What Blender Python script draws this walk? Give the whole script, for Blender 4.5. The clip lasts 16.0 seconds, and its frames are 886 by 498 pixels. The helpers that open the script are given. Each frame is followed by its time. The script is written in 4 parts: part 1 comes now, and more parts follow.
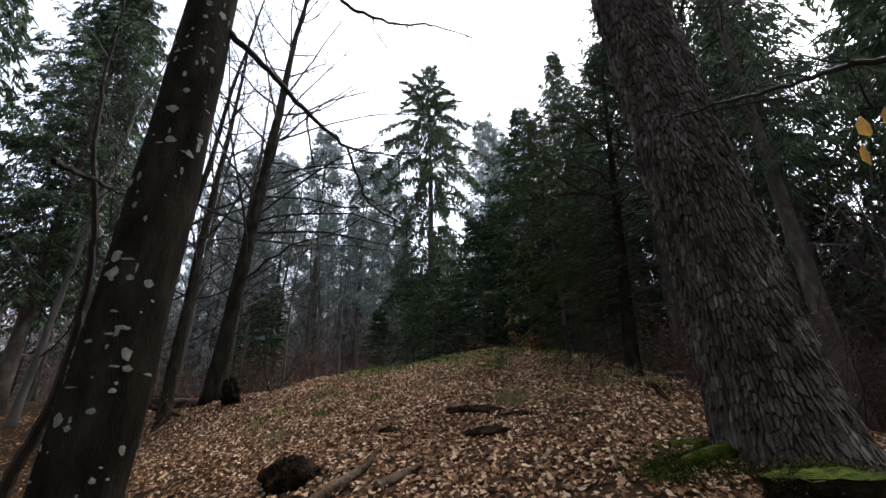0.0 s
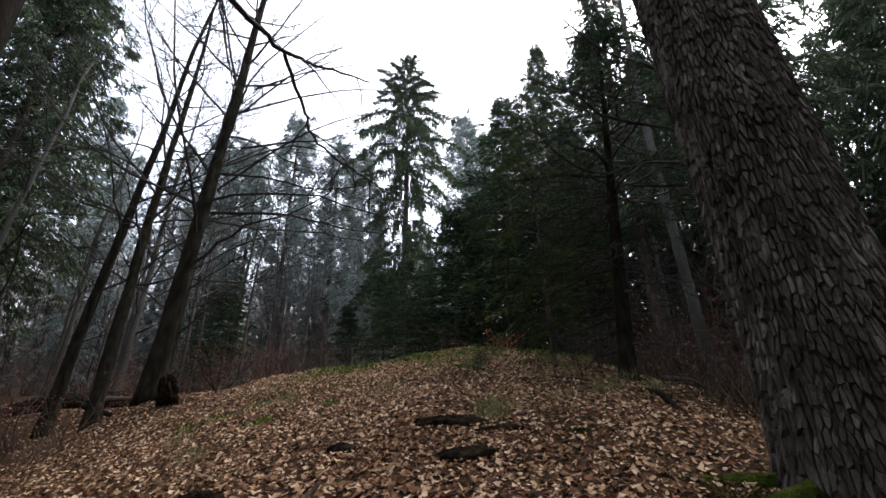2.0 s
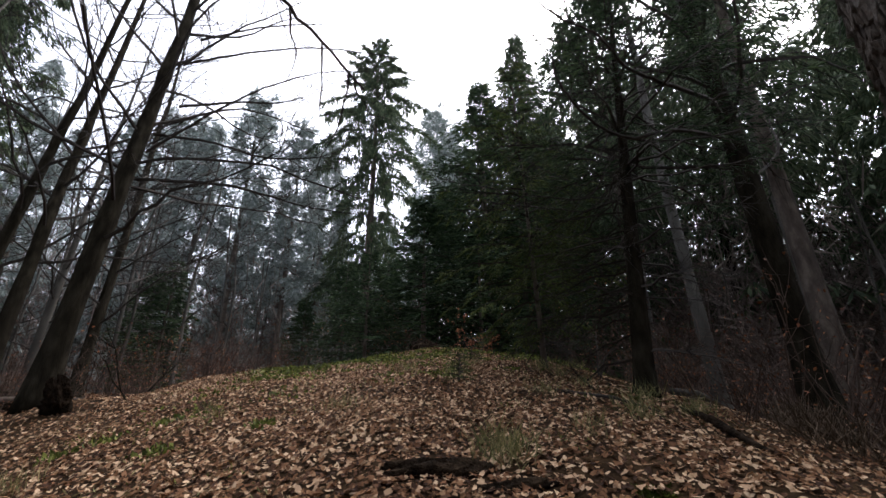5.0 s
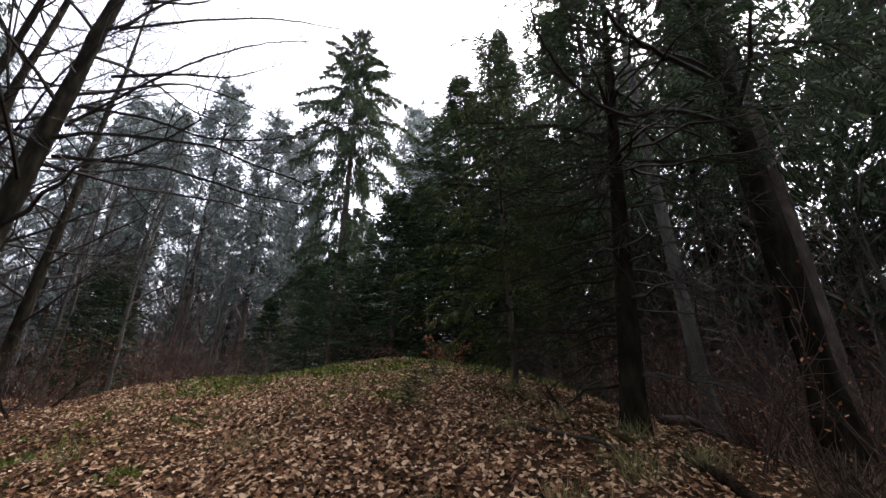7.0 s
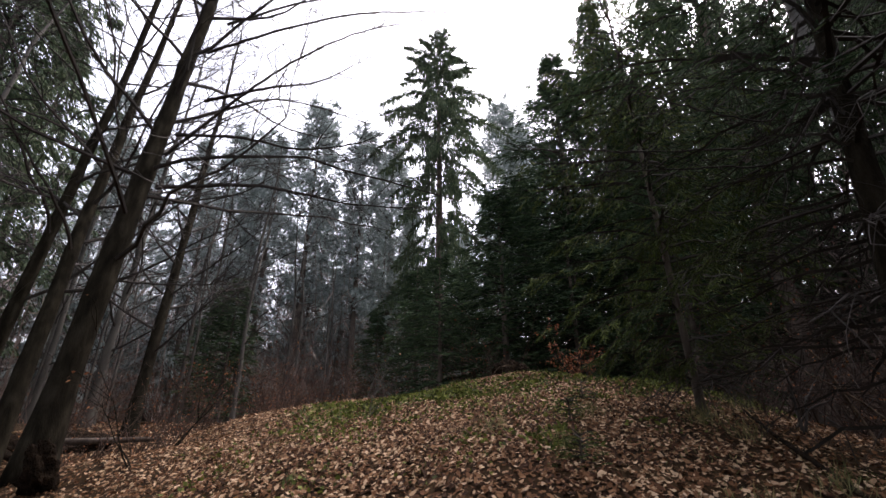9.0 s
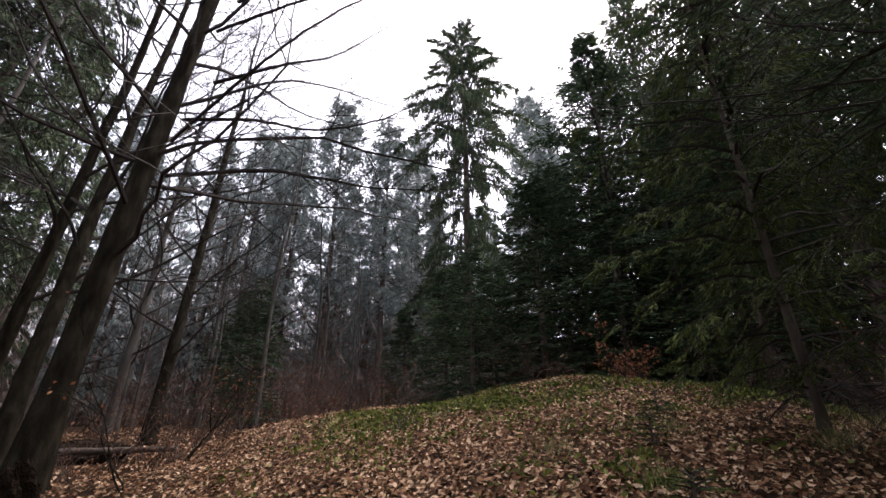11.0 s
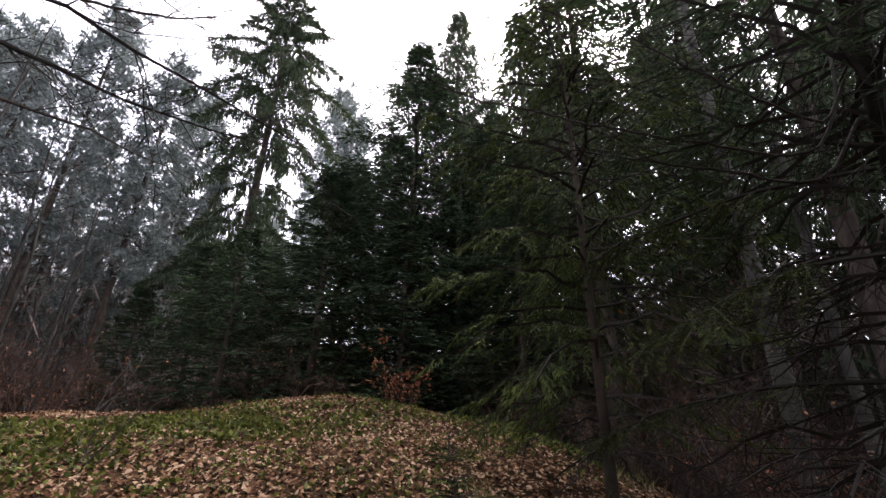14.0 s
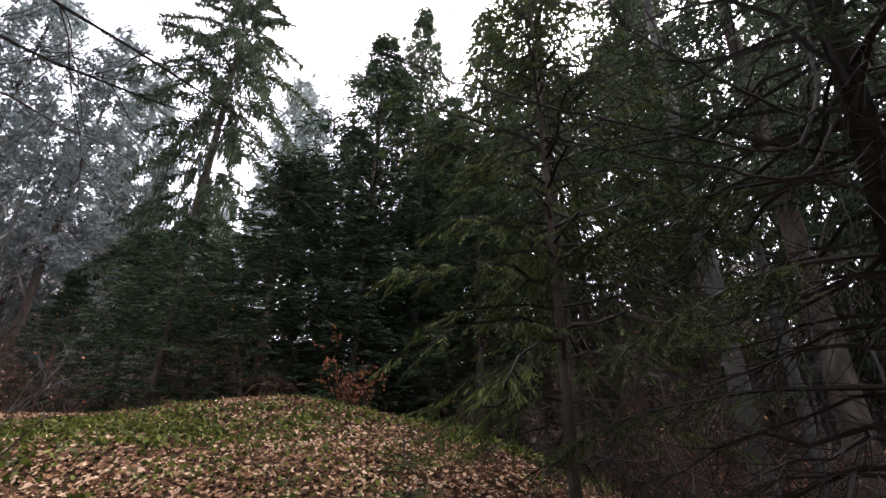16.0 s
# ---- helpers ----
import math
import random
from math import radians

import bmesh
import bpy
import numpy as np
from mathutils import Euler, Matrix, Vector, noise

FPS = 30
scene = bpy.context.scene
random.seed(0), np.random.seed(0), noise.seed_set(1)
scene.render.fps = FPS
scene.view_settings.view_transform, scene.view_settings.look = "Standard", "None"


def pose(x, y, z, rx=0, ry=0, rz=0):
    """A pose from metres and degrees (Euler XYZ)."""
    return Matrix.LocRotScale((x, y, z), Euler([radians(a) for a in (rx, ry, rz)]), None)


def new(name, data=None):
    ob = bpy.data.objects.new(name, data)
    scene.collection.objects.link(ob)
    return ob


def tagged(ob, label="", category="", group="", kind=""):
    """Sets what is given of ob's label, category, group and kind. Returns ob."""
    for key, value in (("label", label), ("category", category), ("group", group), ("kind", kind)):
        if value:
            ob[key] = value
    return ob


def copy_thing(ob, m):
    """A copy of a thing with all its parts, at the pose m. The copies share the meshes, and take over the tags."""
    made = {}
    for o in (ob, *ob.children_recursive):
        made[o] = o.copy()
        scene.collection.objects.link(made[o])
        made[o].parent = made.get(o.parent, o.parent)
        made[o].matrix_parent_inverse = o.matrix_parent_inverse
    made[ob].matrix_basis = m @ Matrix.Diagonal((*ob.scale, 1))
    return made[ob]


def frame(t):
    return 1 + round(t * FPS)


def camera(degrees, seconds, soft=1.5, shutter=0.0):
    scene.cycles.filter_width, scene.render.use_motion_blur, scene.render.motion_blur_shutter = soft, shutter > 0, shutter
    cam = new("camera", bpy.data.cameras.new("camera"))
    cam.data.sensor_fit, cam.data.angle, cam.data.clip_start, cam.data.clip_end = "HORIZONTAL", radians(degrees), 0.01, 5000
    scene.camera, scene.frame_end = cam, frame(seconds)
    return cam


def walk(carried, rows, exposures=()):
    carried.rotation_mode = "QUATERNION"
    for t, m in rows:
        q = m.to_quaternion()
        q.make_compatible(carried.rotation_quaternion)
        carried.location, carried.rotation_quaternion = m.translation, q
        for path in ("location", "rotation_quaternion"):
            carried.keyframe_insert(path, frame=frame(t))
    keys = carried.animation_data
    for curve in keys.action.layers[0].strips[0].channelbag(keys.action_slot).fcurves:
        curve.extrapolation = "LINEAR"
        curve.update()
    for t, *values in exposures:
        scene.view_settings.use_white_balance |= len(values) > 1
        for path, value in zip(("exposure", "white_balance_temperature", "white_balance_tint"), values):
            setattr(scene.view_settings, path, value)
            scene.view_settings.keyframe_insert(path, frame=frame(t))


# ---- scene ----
cam = camera(85.9, 16.0, soft=1.55)
METRES, EYE, TILT, LEAN, TURN = 10.5, 1.45, 24.0, 1.0, 0.0
EXPOSURES = [(0.0, 2.08, 6150, 10), (9.0, 2.22, 6500, 18), (13.0, 2.25, 6600, 21), (16.0, 2.76, 6500, 20)]
ROWS = [
    (0.0, 0.0, 0.0, 0.0, -0.0, 0.0, 0.0),
    (0.5, -0.0098, 0.0367, -0.0175, -0.21, -0.15, -0.22),
    (1.0, -0.0044, 0.0706, -0.016, -1.32, -0.09, -0.78),
    (1.5, 0.0103, 0.1027, -0.0225, -2.98, -0.11, -1.6),
    (2.0, 0.0012, 0.1282, -0.0298, -3.06, -0.08, -1.68),
    (2.5, -0.0152, 0.1685, -0.0302, -3.85, -0.08, -2.2),
    (3.0, -0.003, 0.2011, -0.0412, -6.35, 0.04, -3.5),
    (3.5, 0.0019, 0.2312, -0.0371, -6.86, 0.08, -3.75),
    (4.0, -0.0107, 0.2605, -0.0506, -6.84, 0.05, -3.75),
    (6.5, 0.0254, 0.4006, -0.0646, -9.3, 0.28, -5.23),
    (7.0, 0.0464, 0.439, -0.0671, -9.65, 0.41, -5.6),
    (7.5, 0.0164, 0.4848, -0.0694, -5.54, 0.09, -3.51),
    (8.0, 0.0127, 0.5304, -0.0548, -4.33, 0.06, -3.16),
    (8.5, 0.0226, 0.5637, -0.0587, -3.9, 0.02, -2.94),
    (9.0, 0.0079, 0.5898, -0.0693, 1.4, -0.14, -0.15),
    (9.5, -0.0138, 0.6264, -0.069, 3.82, -0.13, 0.71),
    (10.0, -0.0088, 0.6524, -0.086, 4.66, -0.16, 1.07),
    (12.5, -0.0364, 0.7964, -0.0863, 2.94, -0.09, 0.04),
    (13.0, -0.0499, 0.8262, -0.0932, -2.72, 0.03, -3.16),
    (13.5, -0.0472, 0.8366, -0.0884, -12.04, 0.96, -7.95),
    (14.0, -0.0276, 0.8502, -0.1008, -21.61, 2.46, -11.97),
    (14.5, -0.0167, 0.8701, -0.1011, -25.72, 3.23, -13.38),
    (15.0, -0.0226, 0.8845, -0.1075, -25.06, 3.16, -12.84),
    (15.5, -0.0186, 0.8841, -0.1053, -25.92, 3.36, -13.21),
    (16.0, -0.0157, 0.8846, -0.108, -26.88, 3.58, -13.55),
]
walk(cam, [(t, pose(0, 0, EYE, TILT, LEAN, TURN) @ pose(METRES * x, METRES * y, METRES * z, 90 + pitch, roll, yaw)) for t, x, y, z, yaw, pitch, roll in ROWS], EXPOSURES)

# ---- light ----
SUN_ELEVATION, SUN_TURN = radians(60), radians(50)
world = bpy.data.worlds.new("overcast_sky")
scene.world = world
world.use_nodes = True
wn = world.node_tree
wn.nodes.clear()
sky = wn.nodes.new("ShaderNodeTexSky")
sky.sky_type, sky.sun_disc = "NISHITA", False
sky.sun_elevation, sky.sun_rotation = SUN_ELEVATION, SUN_TURN
sky.air_density, sky.dust_density = 1.0, 4.0
grey = wn.nodes.new("ShaderNodeHueSaturation")
grey.inputs["Saturation"].default_value = 0.35
back = wn.nodes.new("ShaderNodeBackground")
back.inputs["Strength"].default_value = 0.15
wout = wn.nodes.new("ShaderNodeOutputWorld")
wn.links.new(sky.outputs[0], grey.inputs["Color"])
wn.links.new(grey.outputs[0], back.inputs["Color"])
wn.links.new(back.outputs[0], wout.inputs["Surface"])
sun = new("sun", bpy.data.lights.new("sun", "SUN"))
sun.data.energy, sun.data.angle, sun.data.color = 0.5, radians(40), (1.0, 0.99, 0.97)
sun.matrix_world = pose(0, 0, 40, -(90 - math.degrees(SUN_ELEVATION)), 0, -math.degrees(SUN_TURN))


# ---- materials ----
def material(name, colours, scale=8.0, rough=0.9, bump=0.3, stretch=1.0, island=0.0, per_object=0.0, fine=60.0, gloss=0.3, see=0.0, depth=0.02):
    """Noise at two scales between the colours, with relief; island and per_object shift the colour piece by piece."""
    m = bpy.data.materials.new(name)
    m.use_nodes = True
    n, k = m.node_tree.nodes, m.node_tree.links
    bsdf = n["Principled BSDF"]
    bsdf.inputs["Roughness"].default_value = rough
    bsdf.inputs["Specular IOR Level"].default_value = gloss
    co = n.new("ShaderNodeTexCoord")
    mp = n.new("ShaderNodeMapping")
    mp.inputs["Scale"].default_value = (1, 1, stretch)
    k.new(co.outputs["Object"], mp.inputs["Vector"])
    big, small = n.new("ShaderNodeTexNoise"), n.new("ShaderNodeTexNoise")
    big.inputs["Scale"].default_value, big.inputs["Detail"].default_value = scale, 5
    small.inputs["Scale"].default_value, small.inputs["Detail"].default_value = fine, 3
    k.new(mp.outputs[0], big.inputs["Vector"])
    k.new(mp.outputs[0], small.inputs["Vector"])
    mix = n.new("ShaderNodeMath")
    mix.operation = "MULTIPLY_ADD"
    mix.inputs[1].default_value = 0.35
    k.new(small.outputs[0], mix.inputs[0])
    low = n.new("ShaderNodeMath")
    low.operation = "MULTIPLY_ADD"
    low.inputs[1].default_value, low.inputs[2].default_value = 1.5, -0.42
    k.new(big.outputs[0], low.inputs[0])
    k.new(low.outputs[0], mix.inputs[2])
    value = mix.outputs[0]
    for amount, node, socket in ((island, "ShaderNodeNewGeometry", "Random Per Island"), (per_object, "ShaderNodeObjectInfo", "Random")):
        if amount:
            src = n.new(node)
            shift = n.new("ShaderNodeMath")
            shift.operation = "MULTIPLY_ADD"
            shift.inputs[1].default_value = amount
            k.new(src.outputs[socket], shift.inputs[0])
            cut = n.new("ShaderNodeMath")
            cut.operation = "MULTIPLY_ADD"
            cut.inputs[1].default_value, cut.inputs[2].default_value = 1 - amount * 0.75, -amount * 0.12
            k.new(value, cut.inputs[0])
            k.new(cut.outputs[0], shift.inputs[2])
            value = shift.outputs[0]
    ramp = n.new("ShaderNodeValToRGB")
    while len(ramp.color_ramp.elements) < len(colours):
        ramp.color_ramp.elements.new(0.5)
    for i, c in enumerate(colours):
        e = ramp.color_ramp.elements[i]
        e.position, e.color = 0.15 + 0.7 * i / max(1, len(colours) - 1), (*c, 1)
    k.new(value, ramp.inputs[0])
    k.new(ramp.outputs[0], bsdf.inputs["Base Color"])
    if bump:
        b = n.new("ShaderNodeBump")
        b.inputs["Strength"].default_value, b.inputs["Distance"].default_value = bump, depth
        k.new(mix.outputs[0], b.inputs["Height"])
        k.new(b.outputs[0], bsdf.inputs["Normal"])
    if see:
        out = n["Material Output"]
        tr, ad = n.new("ShaderNodeBsdfTranslucent"), n.new("ShaderNodeMixShader")
        ad.inputs[0].default_value = see
        k.new(ramp.outputs[0], tr.inputs["Color"])
        k.new(bsdf.outputs[0], ad.inputs[1])
        k.new(tr.outputs[0], ad.inputs[2])
        k.new(ad.outputs[0], out.inputs["Surface"])
    return m


SOIL = material("leafy_soil", [(0.0075, 0.0045, 0.0024), (0.021, 0.0118, 0.0058), (0.044, 0.0262, 0.0128)], 3.0, 1.0, 0.9, fine=45, gloss=0.04)
DEAD_LEAF = material("dead_beech_leaf", [(0.026, 0.0115, 0.006), (0.084, 0.037, 0.016), (0.165, 0.086, 0.042), (0.40, 0.28, 0.18)], 0.9, 0.85, 0.2, island=0.8, gloss=0.12, see=0.15)
LEAF_PIECE = material("dead_leaf_piece", [(0.026, 0.0115, 0.006), (0.084, 0.037, 0.016), (0.165, 0.086, 0.042), (0.40, 0.28, 0.18)], 9, 0.85, 0.2, per_object=0.95, gloss=0.12, see=0.15)
PLATE_BARK = material("plated_bark", [(0.024, 0.019, 0.016), (0.060, 0.049, 0.041), (0.092, 0.079, 0.068), (0.185, 0.162, 0.146)], 5.0, 1.0, 1.0, 0.45, fine=42, island=0.36, gloss=0.05, depth=0.08)
FISSURE = material("bark_fissure", [(0.0236, 0.0171, 0.0131), (0.0656, 0.0499, 0.0394)], 8.0, 1.0, 0.8, 0.5, gloss=0.1)
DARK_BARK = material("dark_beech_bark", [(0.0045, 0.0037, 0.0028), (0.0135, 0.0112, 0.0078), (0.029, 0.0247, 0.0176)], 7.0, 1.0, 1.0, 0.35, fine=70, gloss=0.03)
GREY_BARK = material("grey_bark", [(0.0192, 0.0174, 0.0148), (0.0436, 0.0392, 0.033), (0.0871, 0.0785, 0.0661)], 2.0, 0.9, 0.5, 0.4, fine=30, per_object=0.25)
TWIG_BARK = material("twig_bark", [(0.014, 0.011, 0.0088), (0.034, 0.027, 0.0215)], 4.0, 0.9, 0.0)
PALE_BARK = material("pale_bark", [(0.05, 0.047, 0.042), (0.105, 0.10, 0.09), (0.17, 0.165, 0.15)], 2.5, 0.85, 0.4, 0.35, fine=30)
DULL_BARK = material("dull_grey_bark", [(0.03, 0.027, 0.023), (0.062, 0.058, 0.05), (0.105, 0.10, 0.088)], 2.2, 0.9, 0.6, 0.35, fine=34)
BROWN_BARK = material("conifer_bark", [(0.0216, 0.0157, 0.0118), (0.0588, 0.0451, 0.0353), (0.118, 0.096, 0.0784)], 4.0, 0.95, 0.7, 0.4, fine=30)
LICHEN = material("pale_lichen", [(0.10, 0.105, 0.082), (0.21, 0.215, 0.175)], 30, 0.95, 0.3, per_object=0.4)
SPRUCE = material("spruce_needles", [(0.0216, 0.0341, 0.0208), (0.0493, 0.0711, 0.0385), (0.0929, 0.114, 0.0623)], 1.2, 0.85, 0.0, island=0.6, gloss=0.12, see=0.25)
FIR = material("fir_needles", [(0.009, 0.018, 0.009), (0.024, 0.043, 0.020), (0.064, 0.096, 0.042)], 0.9, 0.8, 0.0, island=0.6, gloss=0.15, see=0.2)
YOUNG_FIR = material("young_fir_needles", [(0.018, 0.028, 0.010), (0.044, 0.062, 0.016), (0.098, 0.118, 0.030)], 1.2, 0.85, 0.0, island=0.6, gloss=0.1, see=0.15)
# needles of the distant conifers: haze is put into this pale base colour
HAZED_NEEDLES = material("hazed_far_needles", [(0.10, 0.120, 0.116), (0.185, 0.218, 0.208), (0.28, 0.32, 0.305)], 0.8, 0.8, 0.0, island=0.5, see=0.45)
GREEN_LEAF = material("bramble_leaf", [(0.025, 0.032, 0.008), (0.066, 0.083, 0.016), (0.148, 0.166, 0.036)], 4, 0.7, 0.0, island=0.7, gloss=0.15, see=0.25)
MOSS = material("moss", [(0.008, 0.011, 0.003), (0.027, 0.036, 0.006), (0.070, 0.082, 0.013)], 9, 1.0, 1.0, fine=60, gloss=0.03, depth=0.06)
RUST_LEAF = material("rust_leaf", [(0.0882, 0.0274, 0.0118), (0.216, 0.0735, 0.0294), (0.333, 0.147, 0.0588)], 6, 0.6, 0.0, island=0.8, see=0.25)
GOLD_LEAF = material("yellow_leaf", [(0.30, 0.14, 0.03), (0.50, 0.28, 0.06)], 30, 0.6, 0.1, per_object=0.5, see=0.3)
ROT_WOOD = material("rotten_wood", [(0.005, 0.0037, 0.0028), (0.014, 0.0095, 0.0065), (0.031, 0.021, 0.0135)], 9, 1.0, 1.0, fine=50, gloss=0.03, depth=0.06)
DEAD_WOOD = material("dead_wood", [(0.028, 0.019, 0.012), (0.068, 0.048, 0.032), (0.13, 0.097, 0.068)], 7, 1.0, 1.0, fine=40, gloss=0.08, depth=0.04)
GRASS = material("dry_grass", [(0.05, 0.06, 0.018), (0.12, 0.12, 0.045), (0.24, 0.2, 0.09)], 3, 0.8, 0.0, island=0.8, see=0.2)

# grey-brown bark of the far woods, lightened so the colour carries the haze
HAZED_TWIG = material("hazed_far_twigs", [(0.080, 0.061, 0.053), (0.150, 0.120, 0.105), (0.23, 0.195, 0.172)], 0.5, 1.0, 0.0, island=0.5, gloss=0.05)
BRUSH = material("brown_twigs", [(0.032, 0.022, 0.017), (0.072, 0.050, 0.040), (0.12, 0.087, 0.071)], 0.6, 1.0, 0.0, island=0.5, gloss=0.05)


# ---- mesh helpers ----
class Soup:
    """Gathers vertices and faces for one mesh."""

    def __init__(self):
        self.v, self.f, self.n = [], [], 0

    def add(self, verts, faces):
        verts = np.asarray(verts, float).reshape(-1, 3)
        self.v.append(verts)
        self.f.extend((np.asarray(faces, int) + self.n).tolist())
        self.n += len(verts)

    def tube(self, path, radii, sides=6, cap=True):
        path, radii = np.asarray(path, float), np.asarray(radii, float)
        n = len(path)
        d = np.gradient(path, axis=0)
        d /= np.linalg.norm(d, axis=1)[:, None] + 1e-9
        mean = d.mean(0)
        ref = np.array((1.0, 0, 0)) if abs(mean[0]) < 0.7 else np.array((0, 1.0, 0))
        a = np.cross(d, ref)
        a /= np.linalg.norm(a, axis=1)[:, None] + 1e-9
        b = np.cross(d, a)
        th = np.arange(sides) * 2 * np.pi / sides
        ring = path[:, None] + radii[:, None, None] * (np.cos(th)[None, :, None] * a[:, None] + np.sin(th)[None, :, None] * b[:, None])
        i, j = np.meshgrid(np.arange(n - 1), np.arange(sides), indexing="ij")
        j2 = (j + 1) % sides
        quads = np.stack([i * sides + j, i * sides + j2, (i + 1) * sides + j2, (i + 1) * sides + j], -1).reshape(-1, 4)
        self.add(ring, quads)
        if cap:
            self.f.append([self.n - sides + s for s in range(sides)])
            self.f.append([self.n - n * sides + s for s in reversed(range(sides))])

    def blades(self, root, way, length, width, rng):
        """Slim four-sided sprays from root along way, each turned at random."""
        m = len(root)
        way = way / (np.linalg.norm(way, axis=1)[:, None] + 1e-9)
        side = np.cross(way, rng.normal(size=(m, 3)))
        side /= np.linalg.norm(side, axis=1)[:, None] + 1e-9
        length, width = np.broadcast_to(length, m)[:, None], np.broadcast_to(width, m)[:, None]
        v = np.stack([root, root + way * length * 0.45 + side * width * 0.5, root + way * length, root + way * length * 0.45 - side * width * 0.5], 1)
        self.add(v, np.arange(4 * m).reshape(-1, 4))

    def mesh(self, name, mat, smooth=False):
        me = bpy.data.meshes.new(name)
        me.from_pydata(np.concatenate(self.v).tolist() if self.v else [], [], self.f)
        me.materials.append(mat)
        if smooth:
            me.polygons.foreach_set("use_smooth", [True] * len(me.polygons))
        me.update()
        return me


def part(name, soup, mat, parent, label="", smooth=False):
    ob = new(name, soup.mesh(name, mat, smooth))
    ob.parent = parent
    return tagged(ob, label)


def thing(name, label, category, group="", kind="", at=(0, 0, 0)):
    ob = new(name)
    ob.empty_display_size = 0.2
    ob.location = at
    return tagged(ob, label, category, group, kind)


# ---- the lie of the land ----
def height(x, y):
    """Ground height: a leafy spur that climbs away, with lower woodland floor on both sides."""
    x, y = np.asarray(x, float), np.asarray(y, float)
    ks = [-60, -20, 0, 4, 5.5, 13, 15.4, 17, 18.8, 23, 40, 90, 400]
    vs = [-7, -5.2, -0.12, 1.1, 1.55, 3.78, 4.36, 4.72, 4.92, 4.95, 6.3, 22, 90]
    p = sum(np.interp(y + o, ks, vs) for o in (-0.8, -0.4, 0, 0.4, 0.8)) / 5
    left, right = np.clip(-x, 0, None), np.clip(x - 2.2, 0, None)
    spur = p + 0.08 * np.clip(x, -0.5, 2.2) - 0.10 * left - 0.018 * np.clip(left, 0, 9) ** 2 - 0.1 * np.clip(left - 6.5, 0, 4) ** 2 - 0.035 * np.clip(right, 0, 8) ** 2 - 0.1 * np.clip(right - 8, 0, 40)
    floor = sum(np.interp(y + o, [-60, -20, 0, 12, 19.5, 24, 40, 90, 400], [-8.6, -7, -2.2, 1.1, 3.5, 4.5, 5.8, 21.5, 88]) for o in (-2, 0, 2)) / 3
    floor = floor + 0.12 * np.sin(x * 0.5 + 1) * np.sin(y * 0.37)
    k = 0.35
    d = np.clip(0.5 + 0.5 * (spur - floor) / k, 0, 1)
    h = floor + (spur - floor) * d + k * d * (1 - d) * 0.5
    bumps = 0.035 * np.sin(1.7 * x + 0.6 * y) * np.sin(1.3 * y - 0.5 * x) + 0.018 * np.sin(4.1 * x + 1.1) * np.sin(3.7 * y + 0.4 * x)
    for cx, cy, wide_by, rise in ((1.5, 17.6, 0.9, 0.24), (4.4, 16.2, 1.3, 0.16), (-5.0, 19.6, 1.9, 0.5), (-6.4, 13.9, 1.2, 0.5), (-2.9, 11.8, 0.9, 0.12)):
        h = h + rise * np.exp(-((x - cx) ** 2 + (y - cy) ** 2) / (2 * wide_by ** 2))
    return h + bumps


def ground_at(x, y):
    return float(height(x, y))


near_x = np.arange(-9, 9.01, 0.16)
grow = np.cumsum(0.2 * 1.13 ** np.arange(46))
gx = np.concatenate([-9 - grow[::-1], near_x, 9 + grow])
near_y = np.arange(-1.5, 22.01, 0.16)
gy = np.concatenate([-1.5 - grow[::-1], near_y, 22 + grow])
X, Y = np.meshgrid(gx, gy)
Z = height(X, Y)
soup = Soup()
ii, jj = np.meshgrid(np.arange(len(gy) - 1), np.arange(len(gx) - 1), indexing="ij")
w = len(gx)
soup.add(np.stack([X, Y, Z], -1), np.stack([ii * w + jj, ii * w + jj + 1, (ii + 1) * w + jj + 1, (ii + 1) * w + jj], -1).reshape(-1, 4))
ground = tagged(new("ground", soup.mesh("ground", SOIL, True)), "dark forest soil under a cover of fallen brown leaves", "ground", kind="structure")


# ---- trees ----
def wander(rng, start, way, length, steps, bend, rise=0.0):
    """A crooked line that starts along way."""
    p, d, out = np.array(start, float), np.array(way, float), []
    d /= np.linalg.norm(d)
    for _ in range(steps + 1):
        out.append(p.copy())
        p = p + d * length / steps
        d = d + rng.normal(size=3) * bend + np.array((0, 0, rise))
        d /= np.linalg.norm(d)
    return np.array(out)


def side_way(rng, d, spread):
    s = np.cross(d, rng.normal(size=3))
    s /= np.linalg.norm(s) + 1e-9
    return d * math.cos(spread) + s * math.sin(spread)


def limb_soup(rng, start, way, length, radius, twigs=6, rise=0.04, fine=1.0):
    """One limb with its side shoots and twigs."""
    s = Soup()
    line = wander(rng, start, way, length, 8, 0.13, rise)
    s.tube(line, np.linspace(radius, radius * 0.18 + 0.002, 9), 5, False)
    for _ in range(twigs):
        i = rng.randint(2, 9)
        d = line[min(i, 8)] - line[i - 1]
        d /= np.linalg.norm(d)
        ln = length * rng.uniform(0.25, 0.55) * (1.15 - i / 12)
        shoot = wander(rng, line[i], side_way(rng, d, rng.uniform(0.5, 1.0)), ln, 6, 0.15, rise)
        r = radius * 0.35 * (1.2 - i / 10)
        s.tube(shoot, np.linspace(max(r, 0.009), 0.004, 7), 3, False)
        for _ in range(int(5 * fine)):
            j = rng.randint(1, 7)
            e = shoot[min(j, 6)] - shoot[j - 1]
            e /= np.linalg.norm(e) + 1e-9
            twig = wander(rng, shoot[j], side_way(rng, e, rng.uniform(0.4, 0.9)), ln * rng.uniform(0.25, 0.6), 2, 0.22, rise)
            s.tube(twig, np.linspace(max(0.006, r * 0.4), 0.003, 3), 3, False)
    return s


